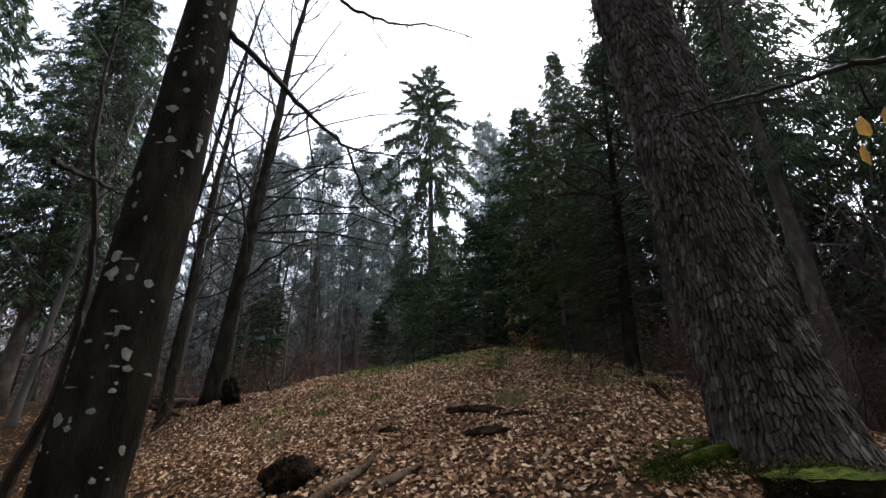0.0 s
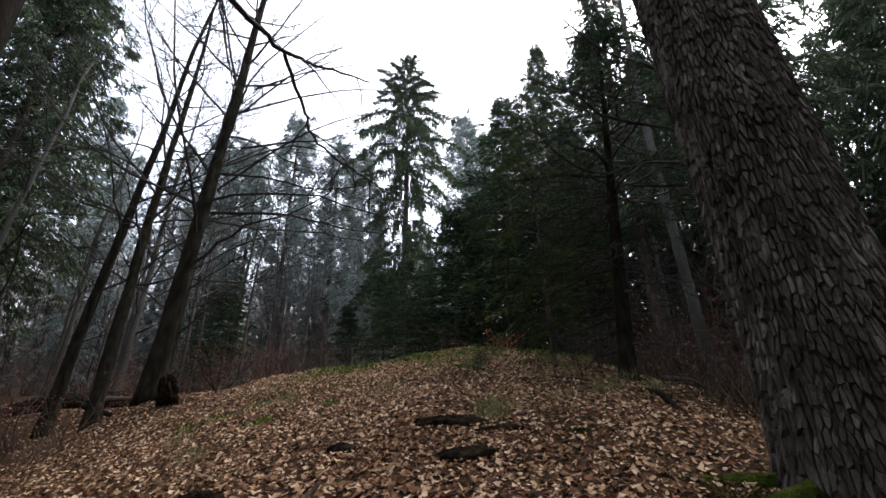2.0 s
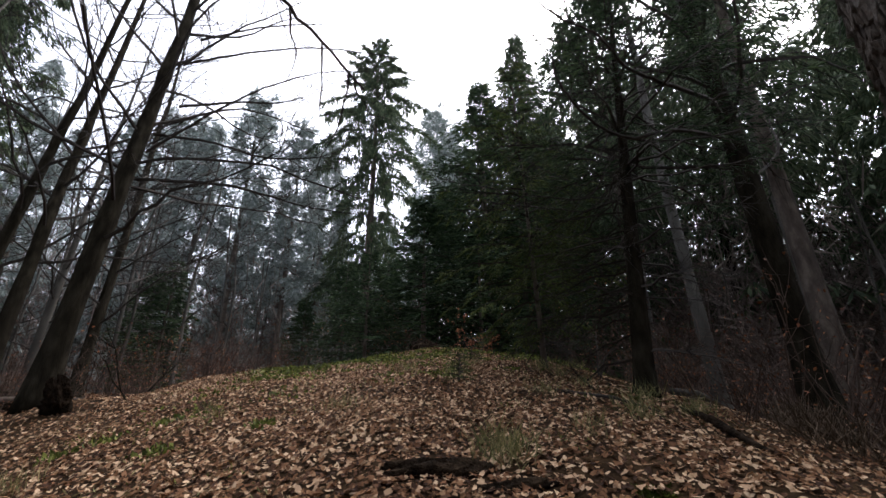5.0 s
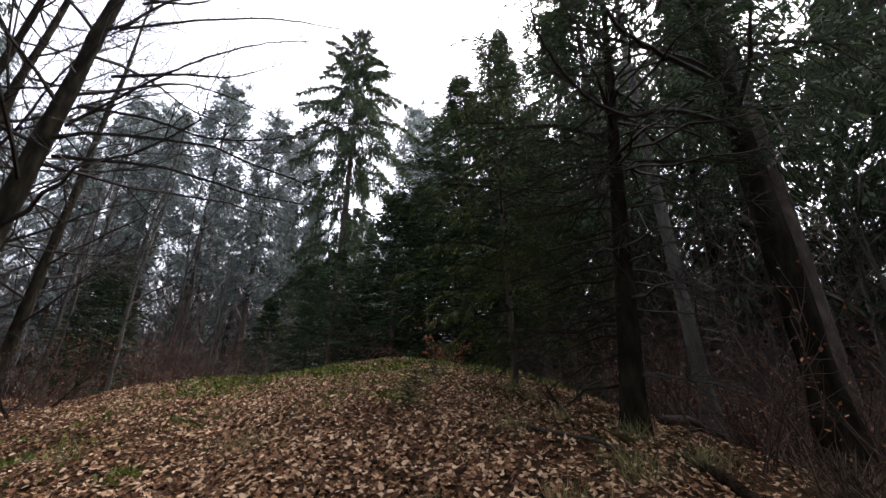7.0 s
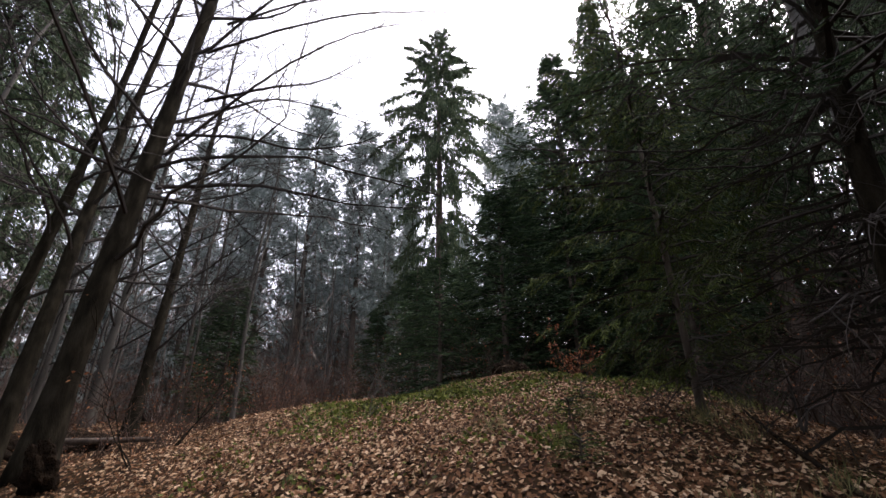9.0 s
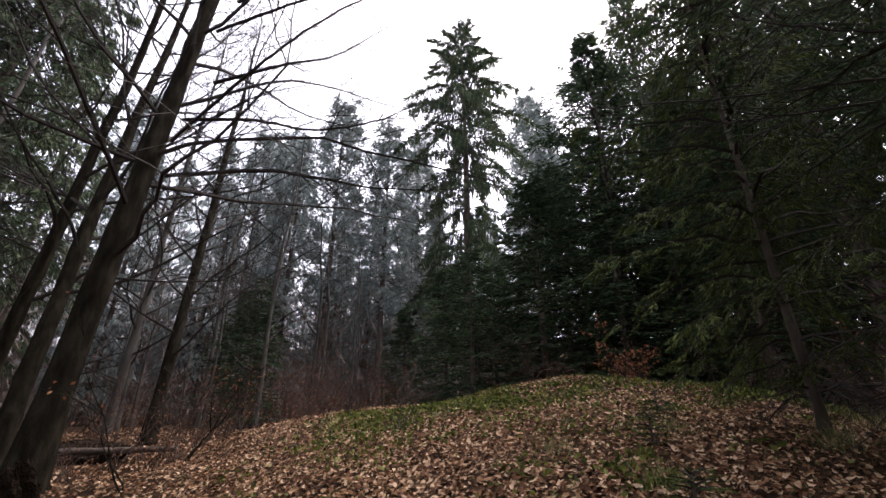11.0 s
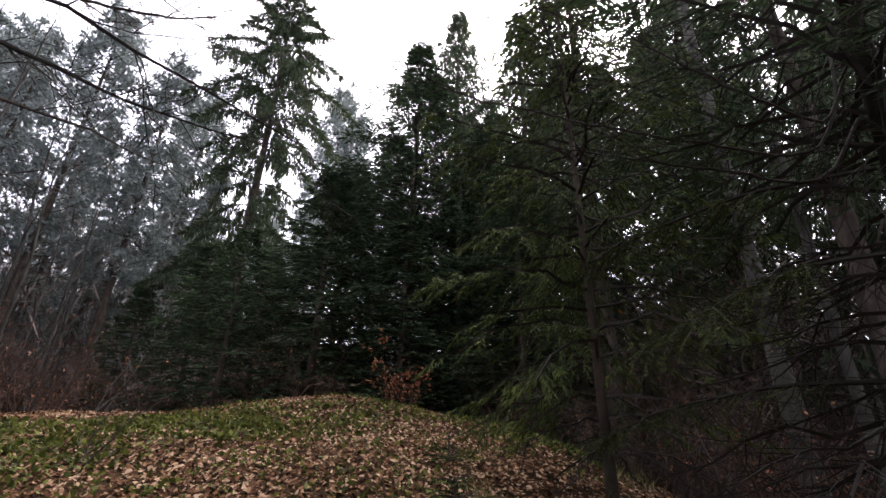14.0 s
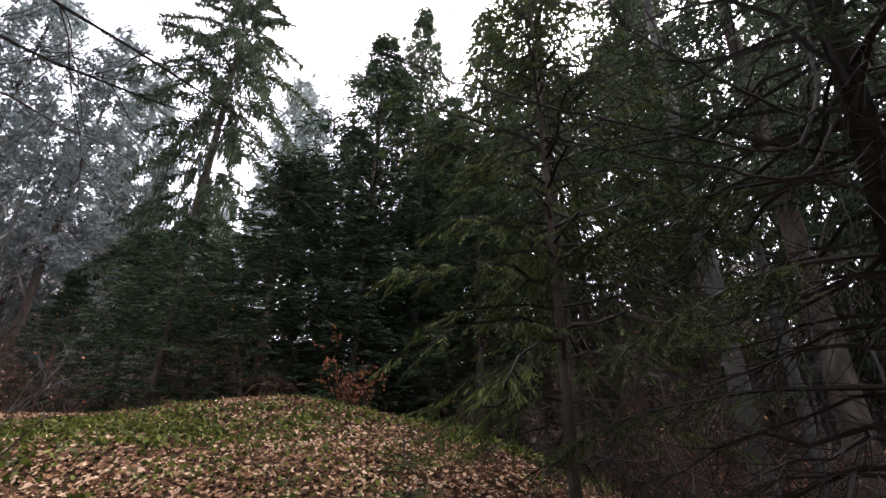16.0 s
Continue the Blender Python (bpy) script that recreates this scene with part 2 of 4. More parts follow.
def bare_tree(name, label, at, tall, radius, lean=(0, 0), seed=1, limbs=22, first=0.25, mat=None, spread=0.33, group="bare trees", fine=1.0, kink=0.012, flare=1.4):
    """A leafless broadleaf tree: trunk, each limb, and the twigs on it. lean: metres that the top stands off the base."""
    rng = np.random.RandomState(seed)
    mat = mat or GREY_BARK
    root = thing(name, label, "tree", group, at=(at[0], at[1], ground_at(*at) - 0.15))
    n = 16
    t = np.linspace(0, 1, n)
    off = np.cumsum(rng.normal(size=(n, 2)) * tall * kink, axis=0) * t[:, None]
    line = np.stack([lean[0] * t ** 1.15 + off[:, 0], lean[1] * t ** 1.15 + off[:, 1], t * tall], 1)
    rad = radius * (1 - t * 0.88)
    rad[0] *= flare
    fine_t = np.linspace(0, n - 1, 60)
    s = Soup()
    fl = np.stack([np.interp(fine_t, np.arange(n), line[:, i]) for i in range(3)], 1)
    s.tube(fl, np.interp(fine_t, np.arange(n), rad) * (1 + 0.04 * rng.normal(size=60)), 12)
    part("trunk", s, mat, root, smooth=True)
    for i in range(limbs):
        f = first + (0.97 - first) * ((i + rng.uniform(0, 1)) / limbs)
        p = np.array([np.interp(f, t, line[:, c]) for c in range(3)])
        r = np.interp(f, t, rad)
        az = i * 2.4 + rng.uniform(-0.5, 0.5)
        up = rng.uniform(0.1, 0.7) + 0.5 * f
        ls = limb_soup(rng, p, (math.cos(az), math.sin(az), up), tall * spread * (1.15 - f) * rng.uniform(0.7, 1.25) + 0.6, min(r * 0.33, 0.010 + tall * 0.0016), int(9 * fine), 0.02, fine)
        part("limb", ls, TWIG_BARK, root)
    return root


def conifer(name, label, at, tall, reach, clear=0.1, seed=1, needles=None, bark=None, style="spruce", step=0.5, per=5, twigs=9, blades=7, size=(0.25, 0.04), trunk=0.3, lean=(0, 0), group="conifers", gaps=0.12, full=1.2, hang=0.5, split=False, dead=0.0, inner=0.12, flat=1.0):
    """An evergreen: trunk, boughs in whorls, side twigs on them and the needles on those. full: how soon the crown widens from its tip down."""
    rng = np.random.RandomState(seed)
    root = thing(name, label, "tree", group, at=(at[0], at[1], ground_at(*at) - 0.15))
    t = np.linspace(0, 1, 24)
    line = np.stack([lean[0] * t, lean[1] * t, t * tall], 1)
    s = Soup()
    s.tube(line, trunk * (1 - 0.95 * t) * (1 + 0.5 * np.exp(-t * 40)) + 0.01, 10)
    part("trunk", s, bark or BROWN_BARK, root, smooth=True)
    wood, green = Soup(), Soup()
    u = np.linspace(0, 1, 7)
    z = max(min(0.6, clear * tall), clear * tall - dead)
    while z < tall * 0.99:
        rel = max(0.0, (z - clear * tall) / (tall * (1 - clear)))
        bare = z < clear * tall
        env = reach * min(1.0, (1 - rel) * full) * min(1, 0.65 + rel * 3) + 0.15
        if style == "pine":
            env = reach * (0.4 + 0.6 * math.sin(math.pi * min(1, 0.2 + rel * 0.85)))
        count = per if rel < 0.9 else max(3, per - 1)
        turn = rng.uniform(0, 6.28)
        for b in range(count):
            if rng.uniform() < gaps:
                continue
            if split:
                wood, green = Soup(), Soup()
            ln = env * rng.uniform(0.62, 1.12)
            az = turn + b * 6.283 / count + rng.uniform(-0.35, 0.35)
            out, side, up = np.array((math.cos(az), math.sin(az), 0)), np.array((-math.sin(az), math.cos(az), 0)), np.array((0, 0, 1.0))
            if style == "spruce":
                dz = ln * ((0.30 + 0.25 * rel) * u - (0.95 - 0.5 * rel) * u ** 2 + 0.32 * u ** 3)
            elif style == "pine":
                dz = ln * (0.25 * u + 0.1 * u ** 2)
            else:
                dz = ln * ((0.02 + 0.55 * rel) * u - 0.25 * u ** 2)
            o = np.array((np.interp(z, line[:, 2], line[:, 0]), np.interp(z, line[:, 2], line[:, 1]), z + rng.uniform(-0.3, 0.3) * step))
            axis = o + out * (ln * u)[:, None] + up * dz[:, None]
            axis[1:] += rng.normal(size=(6, 3)) * ln * 0.02
            wood.tube(axis if split else axis[::2], np.linspace(0.010 + ln * 0.008, 0.004, 7 if split else 4), 3, False)
            m = max(3, int(twigs * (0.3 + 0.7 * ln / (reach + 0.1))))
            f = np.sort(rng.uniform(inner if style != "pine" else 0.4, 1.0, m))
            base = np.stack([np.interp(f, u, axis[:, c]) for c in range(3)], 1)
            sgn = np.where(np.arange(m) % 2 == 0, 1, -1)
            tl = (0.14 + 0.42 * ln * (1.05 - f)) * rng.uniform(0.6, 1.15, m)
            if style == "spruce":
                way = out * rng.uniform(0.25, 0.7, m)[:, None] + side * (flat * sgn * rng.uniform(0.1, 0.8, m))[:, None] - up * (hang * rng.uniform(0.3, 1.6, m))[:, None]
                tl = np.minimum(tl, 1.3) * 0.9 + 0.1
            elif style == "pine":
                way = rng.normal(size=(m, 3)) + up * 0.4
            else:
                way = out * rng.uniform(0.4, 0.9, m)[:, None] + side * (sgn * rng.uniform(0.5, 1.0, m))[:, None] + up * rng.uniform(-0.3, 0.12, m)[:, None]
            way /= np.linalg.norm(way, axis=1)[:, None]
            if split:
                for q in range(m):
                    wood.tube(np.stack([base[q], base[q] + way[q] * tl[q] * 0.8]), (0.004, 0.002), 3, False)
            if inner > 0.2 or bare:
                for q in range(14):
                    v = rng.randint(1, 6)
                    d = axis[v + 1] - axis[v]
                    d = side_way(rng, d / (np.linalg.norm(d) + 1e-9), rng.uniform(0.5, 1.2))
                    wood.tube(wander(rng, axis[v], d, ln * rng.uniform(0.2, 0.5), 4, 0.2, -0.05), np.linspace(0.005, 0.002, 5), 3, False)
            if not bare:
                k = max(3, int(blades))
                g = np.tile(np.linspace(0.05, 1.0, k), m) + rng.uniform(-0.5, 0.5, m * k) / k
                wr, br, lr = np.repeat(way, k, 0), np.repeat(base, k, 0), np.repeat(tl, k)
                across = np.cross(wr, up if style != "pine" else rng.normal(size=3))
                across /= np.linalg.norm(across, axis=1)[:, None] + 1e-9
                alt = np.tile(np.where(np.arange(k) % 2 == 0, 1, -1), m)
                droop = -up * rng.uniform(0, 0.9 if style == "spruce" else 0.25, m * k)[:, None]
                bw = wr * rng.uniform(0.6, 1.0, m * k)[:, None] + across * (alt * rng.uniform(0.2, 0.8, m * k))[:, None] + droop
                if style == "pine":
                    bw = rng.normal(size=(m * k, 3)) + up * 0.3
                    br = br + rng.normal(size=(m * k, 3)) * 0.10 * ln
                green.blades(br + wr * (lr * g)[:, None], bw, size[0] * rng.uniform(0.6, 1.25, m * k), size[1] * rng.uniform(0.7, 1.3, m * k), rng)
            if split:
                limb = part("bough", wood, TWIG_BARK, root)
                if not bare:
                    part("needles", green, needles or SPRUCE, limb)
        z += step * rng.uniform(0.75, 1.25) * (1 - 0.5 * rel)
    if not split:
        tagged(part("bough_wood", wood, TWIG_BARK, root), kind="stuff")
        tagged(part("crown", green, needles or SPRUCE, root), kind="stuff")
    return root


def old_spruce(at, tall, seed):
    """The tall spruce: tiers of long arched boughs with sky between them, each hung with a curtain of twigs."""
    rng = np.random.RandomState(seed)
    root = thing("spruce_tree", "tall old spruce with hanging boughs and bare gaps", "tree", "conifers", at=(at[0], at[1], ground_at(*at) - 0.15))
    t = np.linspace(0, 1, 30)
    line = np.stack([0.25 * np.sin(t * 3), 0.1 * np.sin(t * 5), t * tall], 1)
    s = Soup()
    s.tube(line, 0.40 * (1 - 0.96 * t) * (1 + 0.5 * np.exp(-t * 40)) + 0.015, 12)
    part("trunk", s, BROWN_BARK, root, smooth=True)
    u, up = np.linspace(0, 1, 9), np.array((0, 0, 1.0))
    z = 0.16 * tall
    while z < tall - 0.25:
        below = tall - z
        reach = min(0.25 + 0.72 * below, 2.5 + 0.32 * below, 5.7) * rng.uniform(0.78, 1.12)
        if below > 15:
            reach *= 0.72
        turn, count = rng.uniform(0, 6.28), 6 if below < 3 else 7 if below < 11 else 6
        for b in range(count):
            if rng.uniform() < (0.10 if below < 14 else 0.22):
                continue
            wood, green = Soup(), Soup()
            ln = reach * rng.uniform(0.72, 1.1)
            az = turn + b * 6.283 / count + rng.uniform(-0.25, 0.25)
            out, side = np.array((math.cos(az), math.sin(az), 0)), np.array((-math.sin(az), math.cos(az), 0))
            dip = min(1.0, below / 9)
            dz = ln * ((0.40 - 0.16 * dip) * u - 0.74 * dip * u ** 2)
            o = np.array((np.interp(z, line[:, 2], line[:, 0]), np.interp(z, line[:, 2], line[:, 1]), z + rng.uniform(-0.12, 0.12)))
            axis = o + out * (ln * u)[:, None] + up * dz[:, None]
            axis[2:] += rng.normal(size=(7, 3)) * ln * 0.012
            wood.tube(axis, np.linspace(0.018 + ln * 0.009, 0.008, 9), 4, False)
            # the flat spray along the bough
            m = int((30 + 34 * ln) * (1.0 if below < 11 else 0.8))
            f = 1 - rng.uniform(0, 0.86, m) ** 1.25
            base = np.stack([np.interp(f, u, axis[:, c]) for c in range(3)], 1)
            sgn = np.where(np.arange(m) % 2 == 0, 1, -1)
            way = out * rng.uniform(0.5, 1.0, m)[:, None] + side * (sgn * rng.uniform(0.1, 0.75, m))[:, None] + up * rng.uniform(-0.6, 0.08, m)[:, None]
            spray = (0.22 + 0.16 * ln * (1.15 - f)) * rng.uniform(0.6, 1.2, m)
            green.blades(base, way, spray + 0.12, 0.095 * rng.uniform(0.7, 1.3, m), rng)
            # the hanging curtain
            if below > 1.6:
                m = int(30 * ln)
                f = rng.uniform(0.14, 1.0, m)
                drop = np.minimum(1.15, 0.16 + 0.10 * below) * rng.uniform(0.25, 1.0, m) * (1.15 - 0.55 * f)
                base = np.stack([np.interp(f, u, axis[:, c]) for c in range(3)], 1) + side * (rng.normal(size=m) * 0.16 * ln * (1.1 - f))[:, None]
                for step in range(3):
                    green.blades(base - up * (drop * step / 3)[:, None], rng.normal(size=(m, 3)) * 0.13 - up, drop * 0.5 + 0.08, 0.075 * rng.uniform(0.7, 1.3, m), rng)
            bough = part("bough", wood, TWIG_BARK, root)
            part("needles", green, SPRUCE, bough)
        z += (1.6 if below > 9 else 0.42 + 0.13 * below) * rng.uniform(0.85, 1.15)
    return root


def needle_bough(root, points, seed, reach=0.55):
    """A low bough of a fir through known joints, with flat needle sprays and hanging tips."""
    rng = np.random.RandomState(seed)
    p = np.array(points, float) - np.array(root.location)
    t = np.linspace(0, len(p) - 1, 24)
    line = np.stack([np.interp(t, np.arange(len(p)), p[:, i]) for i in range(3)], 1)
    for _ in range(4):
        line[1:-1] = 0.5 * line[1:-1] + 0.25 * (line[:-2] + line[2:])
    wood, green = Soup(), Soup()
    wood.tube(line, np.linspace(0.022, 0.004, 24), 5, False)
    ahead = line[-1] - line[0]
    ahead /= np.linalg.norm(ahead)
    side = np.cross(ahead, (0, 0, 1.0))
    for i in range(70):
        k = rng.randint(5, 23)
        d = ahead * rng.uniform(0.4, 0.9) + side * rng.choice((-1, 1)) * rng.uniform(0.3, 1.0) + np.array((0, 0, rng.uniform(-0.7, 0.05)))
        tw = wander(rng, line[k], d, reach * rng.uniform(0.4, 1.1) * (1.2 - 0.5 * k / 23), 6, 0.08, -0.07)
        wood.tube(tw, np.linspace(0.004, 0.0015, 7), 3, False)
        q = np.linspace(0.05, 5.99, 46)
        base = np.stack([np.interp(q, np.arange(7), tw[:, c]) for c in range(3)], 1)
        along = tw[-1] - tw[0]
        along /= np.linalg.norm(along) + 1e-9
        flat = np.cross(along, (0, 0, 1.0))
        way = along * 0.7 + flat * np.where(np.arange(46) % 2 == 0, 1, -1)[:, None] + rng.normal(size=(46, 3)) * 0.25
        green.blades(base, way, 0.036 * rng.uniform(0.7, 1.3, 46), 0.007, rng)
    bough = part("bough", wood, TWIG_BARK, root)
    part("needles", green, YOUNG_FIR, bough)


def shrub(name, label, at, tall, seed, stems=7, mat=None, leaves=None, leaf_count=0, leaf=0.05, group="bushes"):
    """Upright bare shoots from one foot, with some leaves left on them."""
    rng = np.random.RandomState(seed)
    root = thing(name, label, "shrub", group, at=(at[0], at[1], ground_at(*at) - 0.05))
    s, tips = Soup(), []
    for i in range(stems):
        az = rng.uniform(0, 6.28)
        line = wander(rng, (rng.normal() * 0.1, rng.normal() * 0.1, 0), (math.cos(az) * 0.8, math.sin(az) * 0.8, 1.2), tall * rng.uniform(0.6, 1.1), 8, 0.14, 0.05)
        s.tube(line, np.linspace(0.006 + tall * 0.004, 0.002, 9), 4, False)
        for _ in range(6):
            j = rng.randint(2, 9)
            d = line[min(j, 8)] - line[j - 1]
            d /= np.linalg.norm(d)
            tw = wander(rng, line[j], side_way(rng, d, rng.uniform(0.5, 1.1)), tall * rng.uniform(0.15, 0.4), 5, 0.18, 0.03)
            s.tube(tw, np.linspace(0.004 + tall * 0.001, 0.002, 6), 3, False)
            tips.extend(tw[2:])
    tagged(part("stem_wood", s, mat or TWIG_BARK, root), kind="stuff")
    if leaf_count:
        g = Soup()
        tips = np.array(tips)
        base = tips[rng.randint(0, len(tips), leaf_count)] + rng.normal(size=(leaf_count, 3)) * 0.03
        g.blades(base, rng.normal(size=(leaf_count, 3)) + np.array((0, 0, -0.3)), leaf * rng.uniform(0.7, 1.3, leaf_count), leaf * 0.6, rng)
        tagged(part("foliage", g, leaves, root), kind="stuff")
    return root


def stand(ob, x, y, turn, size, sink=0.15):
    """A copy of a tree or bush on the ground at (x, y)."""
    m = pose(x, y, ground_at(x, y) - sink, 0, 0, turn)
    made = copy_thing(ob, m)
    made.scale = (size, size, size)
    return made


# ---- the great plated trunk beside the path ----
def plated_trunk(root, tall, radius, lean, seed, rings=160, sides=110, top=7.0):
    """The lower trunk, with bark broken into raised scales; above it goes on plain."""
    rng = np.random.RandomState(seed)
    z = np.linspace(0, top, rings)
    th = np.arange(sides) * 2 * np.pi / sides
    TH, ZZ = np.meshgrid(th, z)

    def radius_at(a, h):
        flare = 0.62 * np.exp(-h / 0.42) * (0.55 + 0.45 * np.cos(a * 5 + 0.7) ** 2)
        swell = 0.02 * np.sin(a * 3 + h) + 0.018 * np.sin(a * 5 - h * 1.3)
        return radius * (1 - h / tall * 0.85) * (1 + flare * 0.75 + swell)

    def place(a, h, r):
        return np.stack([r * np.cos(a) + lean[0] * h / tall, r * np.sin(a) + lean[1] * h / tall, h], -1)

    R = radius_at(TH, ZZ) - 0.012 + 0.006 * rng.normal(size=TH.shape)
    s = Soup()
    i, j = np.meshgrid(np.arange(rings - 1), np.arange(sides), indexing="ij")
    j2 = (j + 1) % sides
    s.add(place(TH, ZZ, R), np.stack([i * sides + j, i * sides + j2, (i + 1) * sides + j2, (i + 1) * sides + j], -1).reshape(-1, 4))
    trunk = part("trunk", s, FISSURE, root, "thick scaly grey-brown bark", True)
    s = Soup()
    # plates: cells of a jittered, brick-like lattice, drawn apart a little
    cell_h, girth = 0.120, 2 * np.pi * radius
    count, rows = int(girth / 0.038), int(6.2 / cell_h)
    cw, tallness = girth / count, 0.33
    cu = (np.arange(count)[None] + 0.5 * (np.arange(rows)[:, None] % 2) + rng.uniform(-0.38, 0.38, (rows, count))) * cw
    cv = (np.arange(rows)[:, None] + 0.5 + rng.uniform(-0.42, 0.42, (rows, count))) * cell_h * tallness
    for row in range(rows):
        for col in range(count):
            x0, y0 = cu[row, col], cv[row, col]
            poly = [(-0.06, -0.06), (0.06, -0.06), (0.06, 0.06), (-0.06, 0.06)]
            for r2 in range(max(0, row - 2), min(rows, row + 3)):
                for c2 in range(col - 2, col + 3):
                    if r2 == row and c2 == col:
                        continue
                    nx = cu[r2, c2 % count] + (girth if c2 >= count else -girth if c2 < 0 else 0) - x0
                    ny = cv[r2, c2 % count] - y0
                    lim = 0.5 * (nx * nx + ny * ny)
                    if lim > 0.004:
                        continue
                    cut = []
                    for q in range(len(poly)):
                        ax, ay = poly[q]
                        bx, by = poly[(q + 1) % len(poly)]
                        da, db = ax * nx + ay * ny - lim, bx * nx + by * ny - lim
                        if da <= 0:
                            cut.append((ax, ay))
                        if da * db < 0:
                            k = da / (da - db)
                            cut.append((ax + (bx - ax) * k, ay + (by - ay) * k))
                    poly = cut
                    if len(poly) < 3:
                        break
                if len(poly) < 3:
                    break
            m = len(poly)
            if m < 3:
                continue
            p = np.array(poly) * rng.uniform(0.62, 1.2, (m, 1))
            hc, a0 = y0 / tallness, x0 / girth * 2 * np.pi
            da, dh = p[:, 0] / radius, p[:, 1] / tallness * 1.06
            tip, tilt, lean_u = rng.uniform(0.0, 0.020), rng.uniform(-0.10, 0.26), rng.uniform(-0.35, 0.35)
            h = np.clip(hc + dh, 0, top)
            low = place(a0 + da, h, radius_at(a0 + da, h) - 0.014)
            ia, ih = a0 + da * 0.74, np.clip(hc + dh * 0.88, 0, top)
            mid = place(ia, ih, radius_at(ia, ih) + tip - tilt * dh * 0.9 + lean_u * da * radius)
            pts = np.concatenate([low, mid])
            faces = [[q, (q + 1) % m, m + (q + 1) % m] for q in range(m)] + [[q, m + (q + 1) % m, m + q] for q in range(m)] + [[m, m + q, m + q + 1] for q in range(1, m - 1)]
            s.add(pts, faces)
    tagged(part("bark_plate", s, PLATE_BARK, trunk), kind="stuff")
    u = Soup()
    zz = np.linspace(top - 0.02, tall, 14)
    u.tube(np.stack([lean[0] * zz / tall, lean[1] * zz / tall, zz], 1), radius * (1 - zz / tall * 0.85), 20)
    part("upper_trunk", u, PLATE_BARK, root, smooth=True)


BIG = (3.10, 4.60)
big = thing("larch_tree", "huge old tree with scaly plated bark and mossy foot", "tree", at=(*BIG, ground_at(*BIG) - 0.25))
plated_trunk(big, 24.0, 0.525, (-2.16, -0.5), 5)
rng = np.random.RandomState(8)
for i in range(14):
    az, zz = i * 2.4, 9 + i
    ls = limb_soup(rng, (-2.16 * zz / 24, -0.5 * zz / 24, zz), (math.cos(az), math.sin(az), 0.1), 3.2, 0.06, 7, 0.0)
    part("limb", ls, TWIG_BARK, big)


# ---- the dark beech with pale lichen ----
LEFT = (-1.99, 2.82)
beech = thing("beech_tree", "dark smooth beech trunk spotted with pale lichen", "tree", at=(*LEFT, ground_at(*LEFT) - 0.2))
LEFT_TALL, LEFT_R = 17.0, 0.235


def left_axis(z):
    return np.array((0.03 * math.sin(z * 0.7) + 0.022 * z, 0.03 * math.sin(z * 0.5), z))


s = Soup()
zs = np.linspace(0, LEFT_TALL, 110)
s.tube([left_axis(z) for z in zs], LEFT_R * (1 - 0.75 * zs / LEFT_TALL) * (1 + 0.2 * np.exp(-zs / 0.25)) * (1 + 0.02 * np.sin(zs * 5)), 28)
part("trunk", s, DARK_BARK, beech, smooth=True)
rng = np.random.RandomState(12)
for i in range(220):
    z, az = rng.uniform(0.2, 5.0), rng.uniform(2.6, 6.2)
    r = LEFT_R * (1 - 0.75 * z / LEFT_TALL) * (1 + 0.2 * math.exp(-z / 0.25)) * (1 + 0.02 * math.sin(z * 5))
    c = left_axis(z)
    a, b = 0.006 + 0.040 * rng.uniform() ** 1.8, 0.006 + 0.036 * rng.uniform() ** 1.8
    pts = [[c[0] + (r + 0.003) * math.cos(az), c[1] + (r + 0.003) * math.sin(az), z]]
    rim = rng.uniform(0.65, 1.2, 11)
    for q in range(11):
        e = q * 2 * math.pi / 11
        pts.append([c[0] + (r + 0.001) * math.cos(az + a * rim[q] * math.cos(e) / r), c[1] + (r + 0.001) * math.sin(az + a * rim[q] * math.cos(e) / r), z + b * rim[q] * math.sin(e)])
    g = Soup()
    g.add(pts, [[0, 1 + q, 1 + (q + 1) % 11] for q in range(11)])
    part("lichen_patch", g, LICHEN, beech)


def limb_along(points, radius, root, seed, base, twigs=9, length=0.9):
    """A limb through known joints, with its twigs."""
    rng = np.random.RandomState(seed)
    p = np.array(points, float) - np.array(base)
    t = np.linspace(0, len(p) - 1, 6 * len(p))
    line = np.stack([np.interp(t, np.arange(len(p)), p[:, i]) for i in range(3)], 1)
    for _ in range(5):
        line[1:-1] = 0.5 * line[1:-1] + 0.25 * (line[:-2] + line[2:])
    line[1:-1] += rng.normal(size=(len(line) - 2, 3)) * 0.006
    s = Soup()
    s.tube(line, np.linspace(radius, 0.006, len(line)), 6, False)
    for _ in range(twigs):
        i = rng.randint(len(line) // 3, len(line) - 1)
        d = line[i + 1] - line[i]
        d /= np.linalg.norm(d)
        tw = wander(rng, line[i], side_way(rng, d, rng.uniform(0.4, 1.0)), length * rng.uniform(0.4, 1.1), 7, 0.16, -0.02)
        s.tube(tw, np.linspace(0.006, 0.0018, 8), 4, False)
        for _ in range(3):
            j = rng.randint(2, 7)
            s.tube(wander(rng, tw[j], side_way(rng, d, 0.8), length * 0.3, 4, 0.2), np.linspace(0.003, 0.0015, 5), 3, False)
    part("limb", s, TWIG_BARK, root)


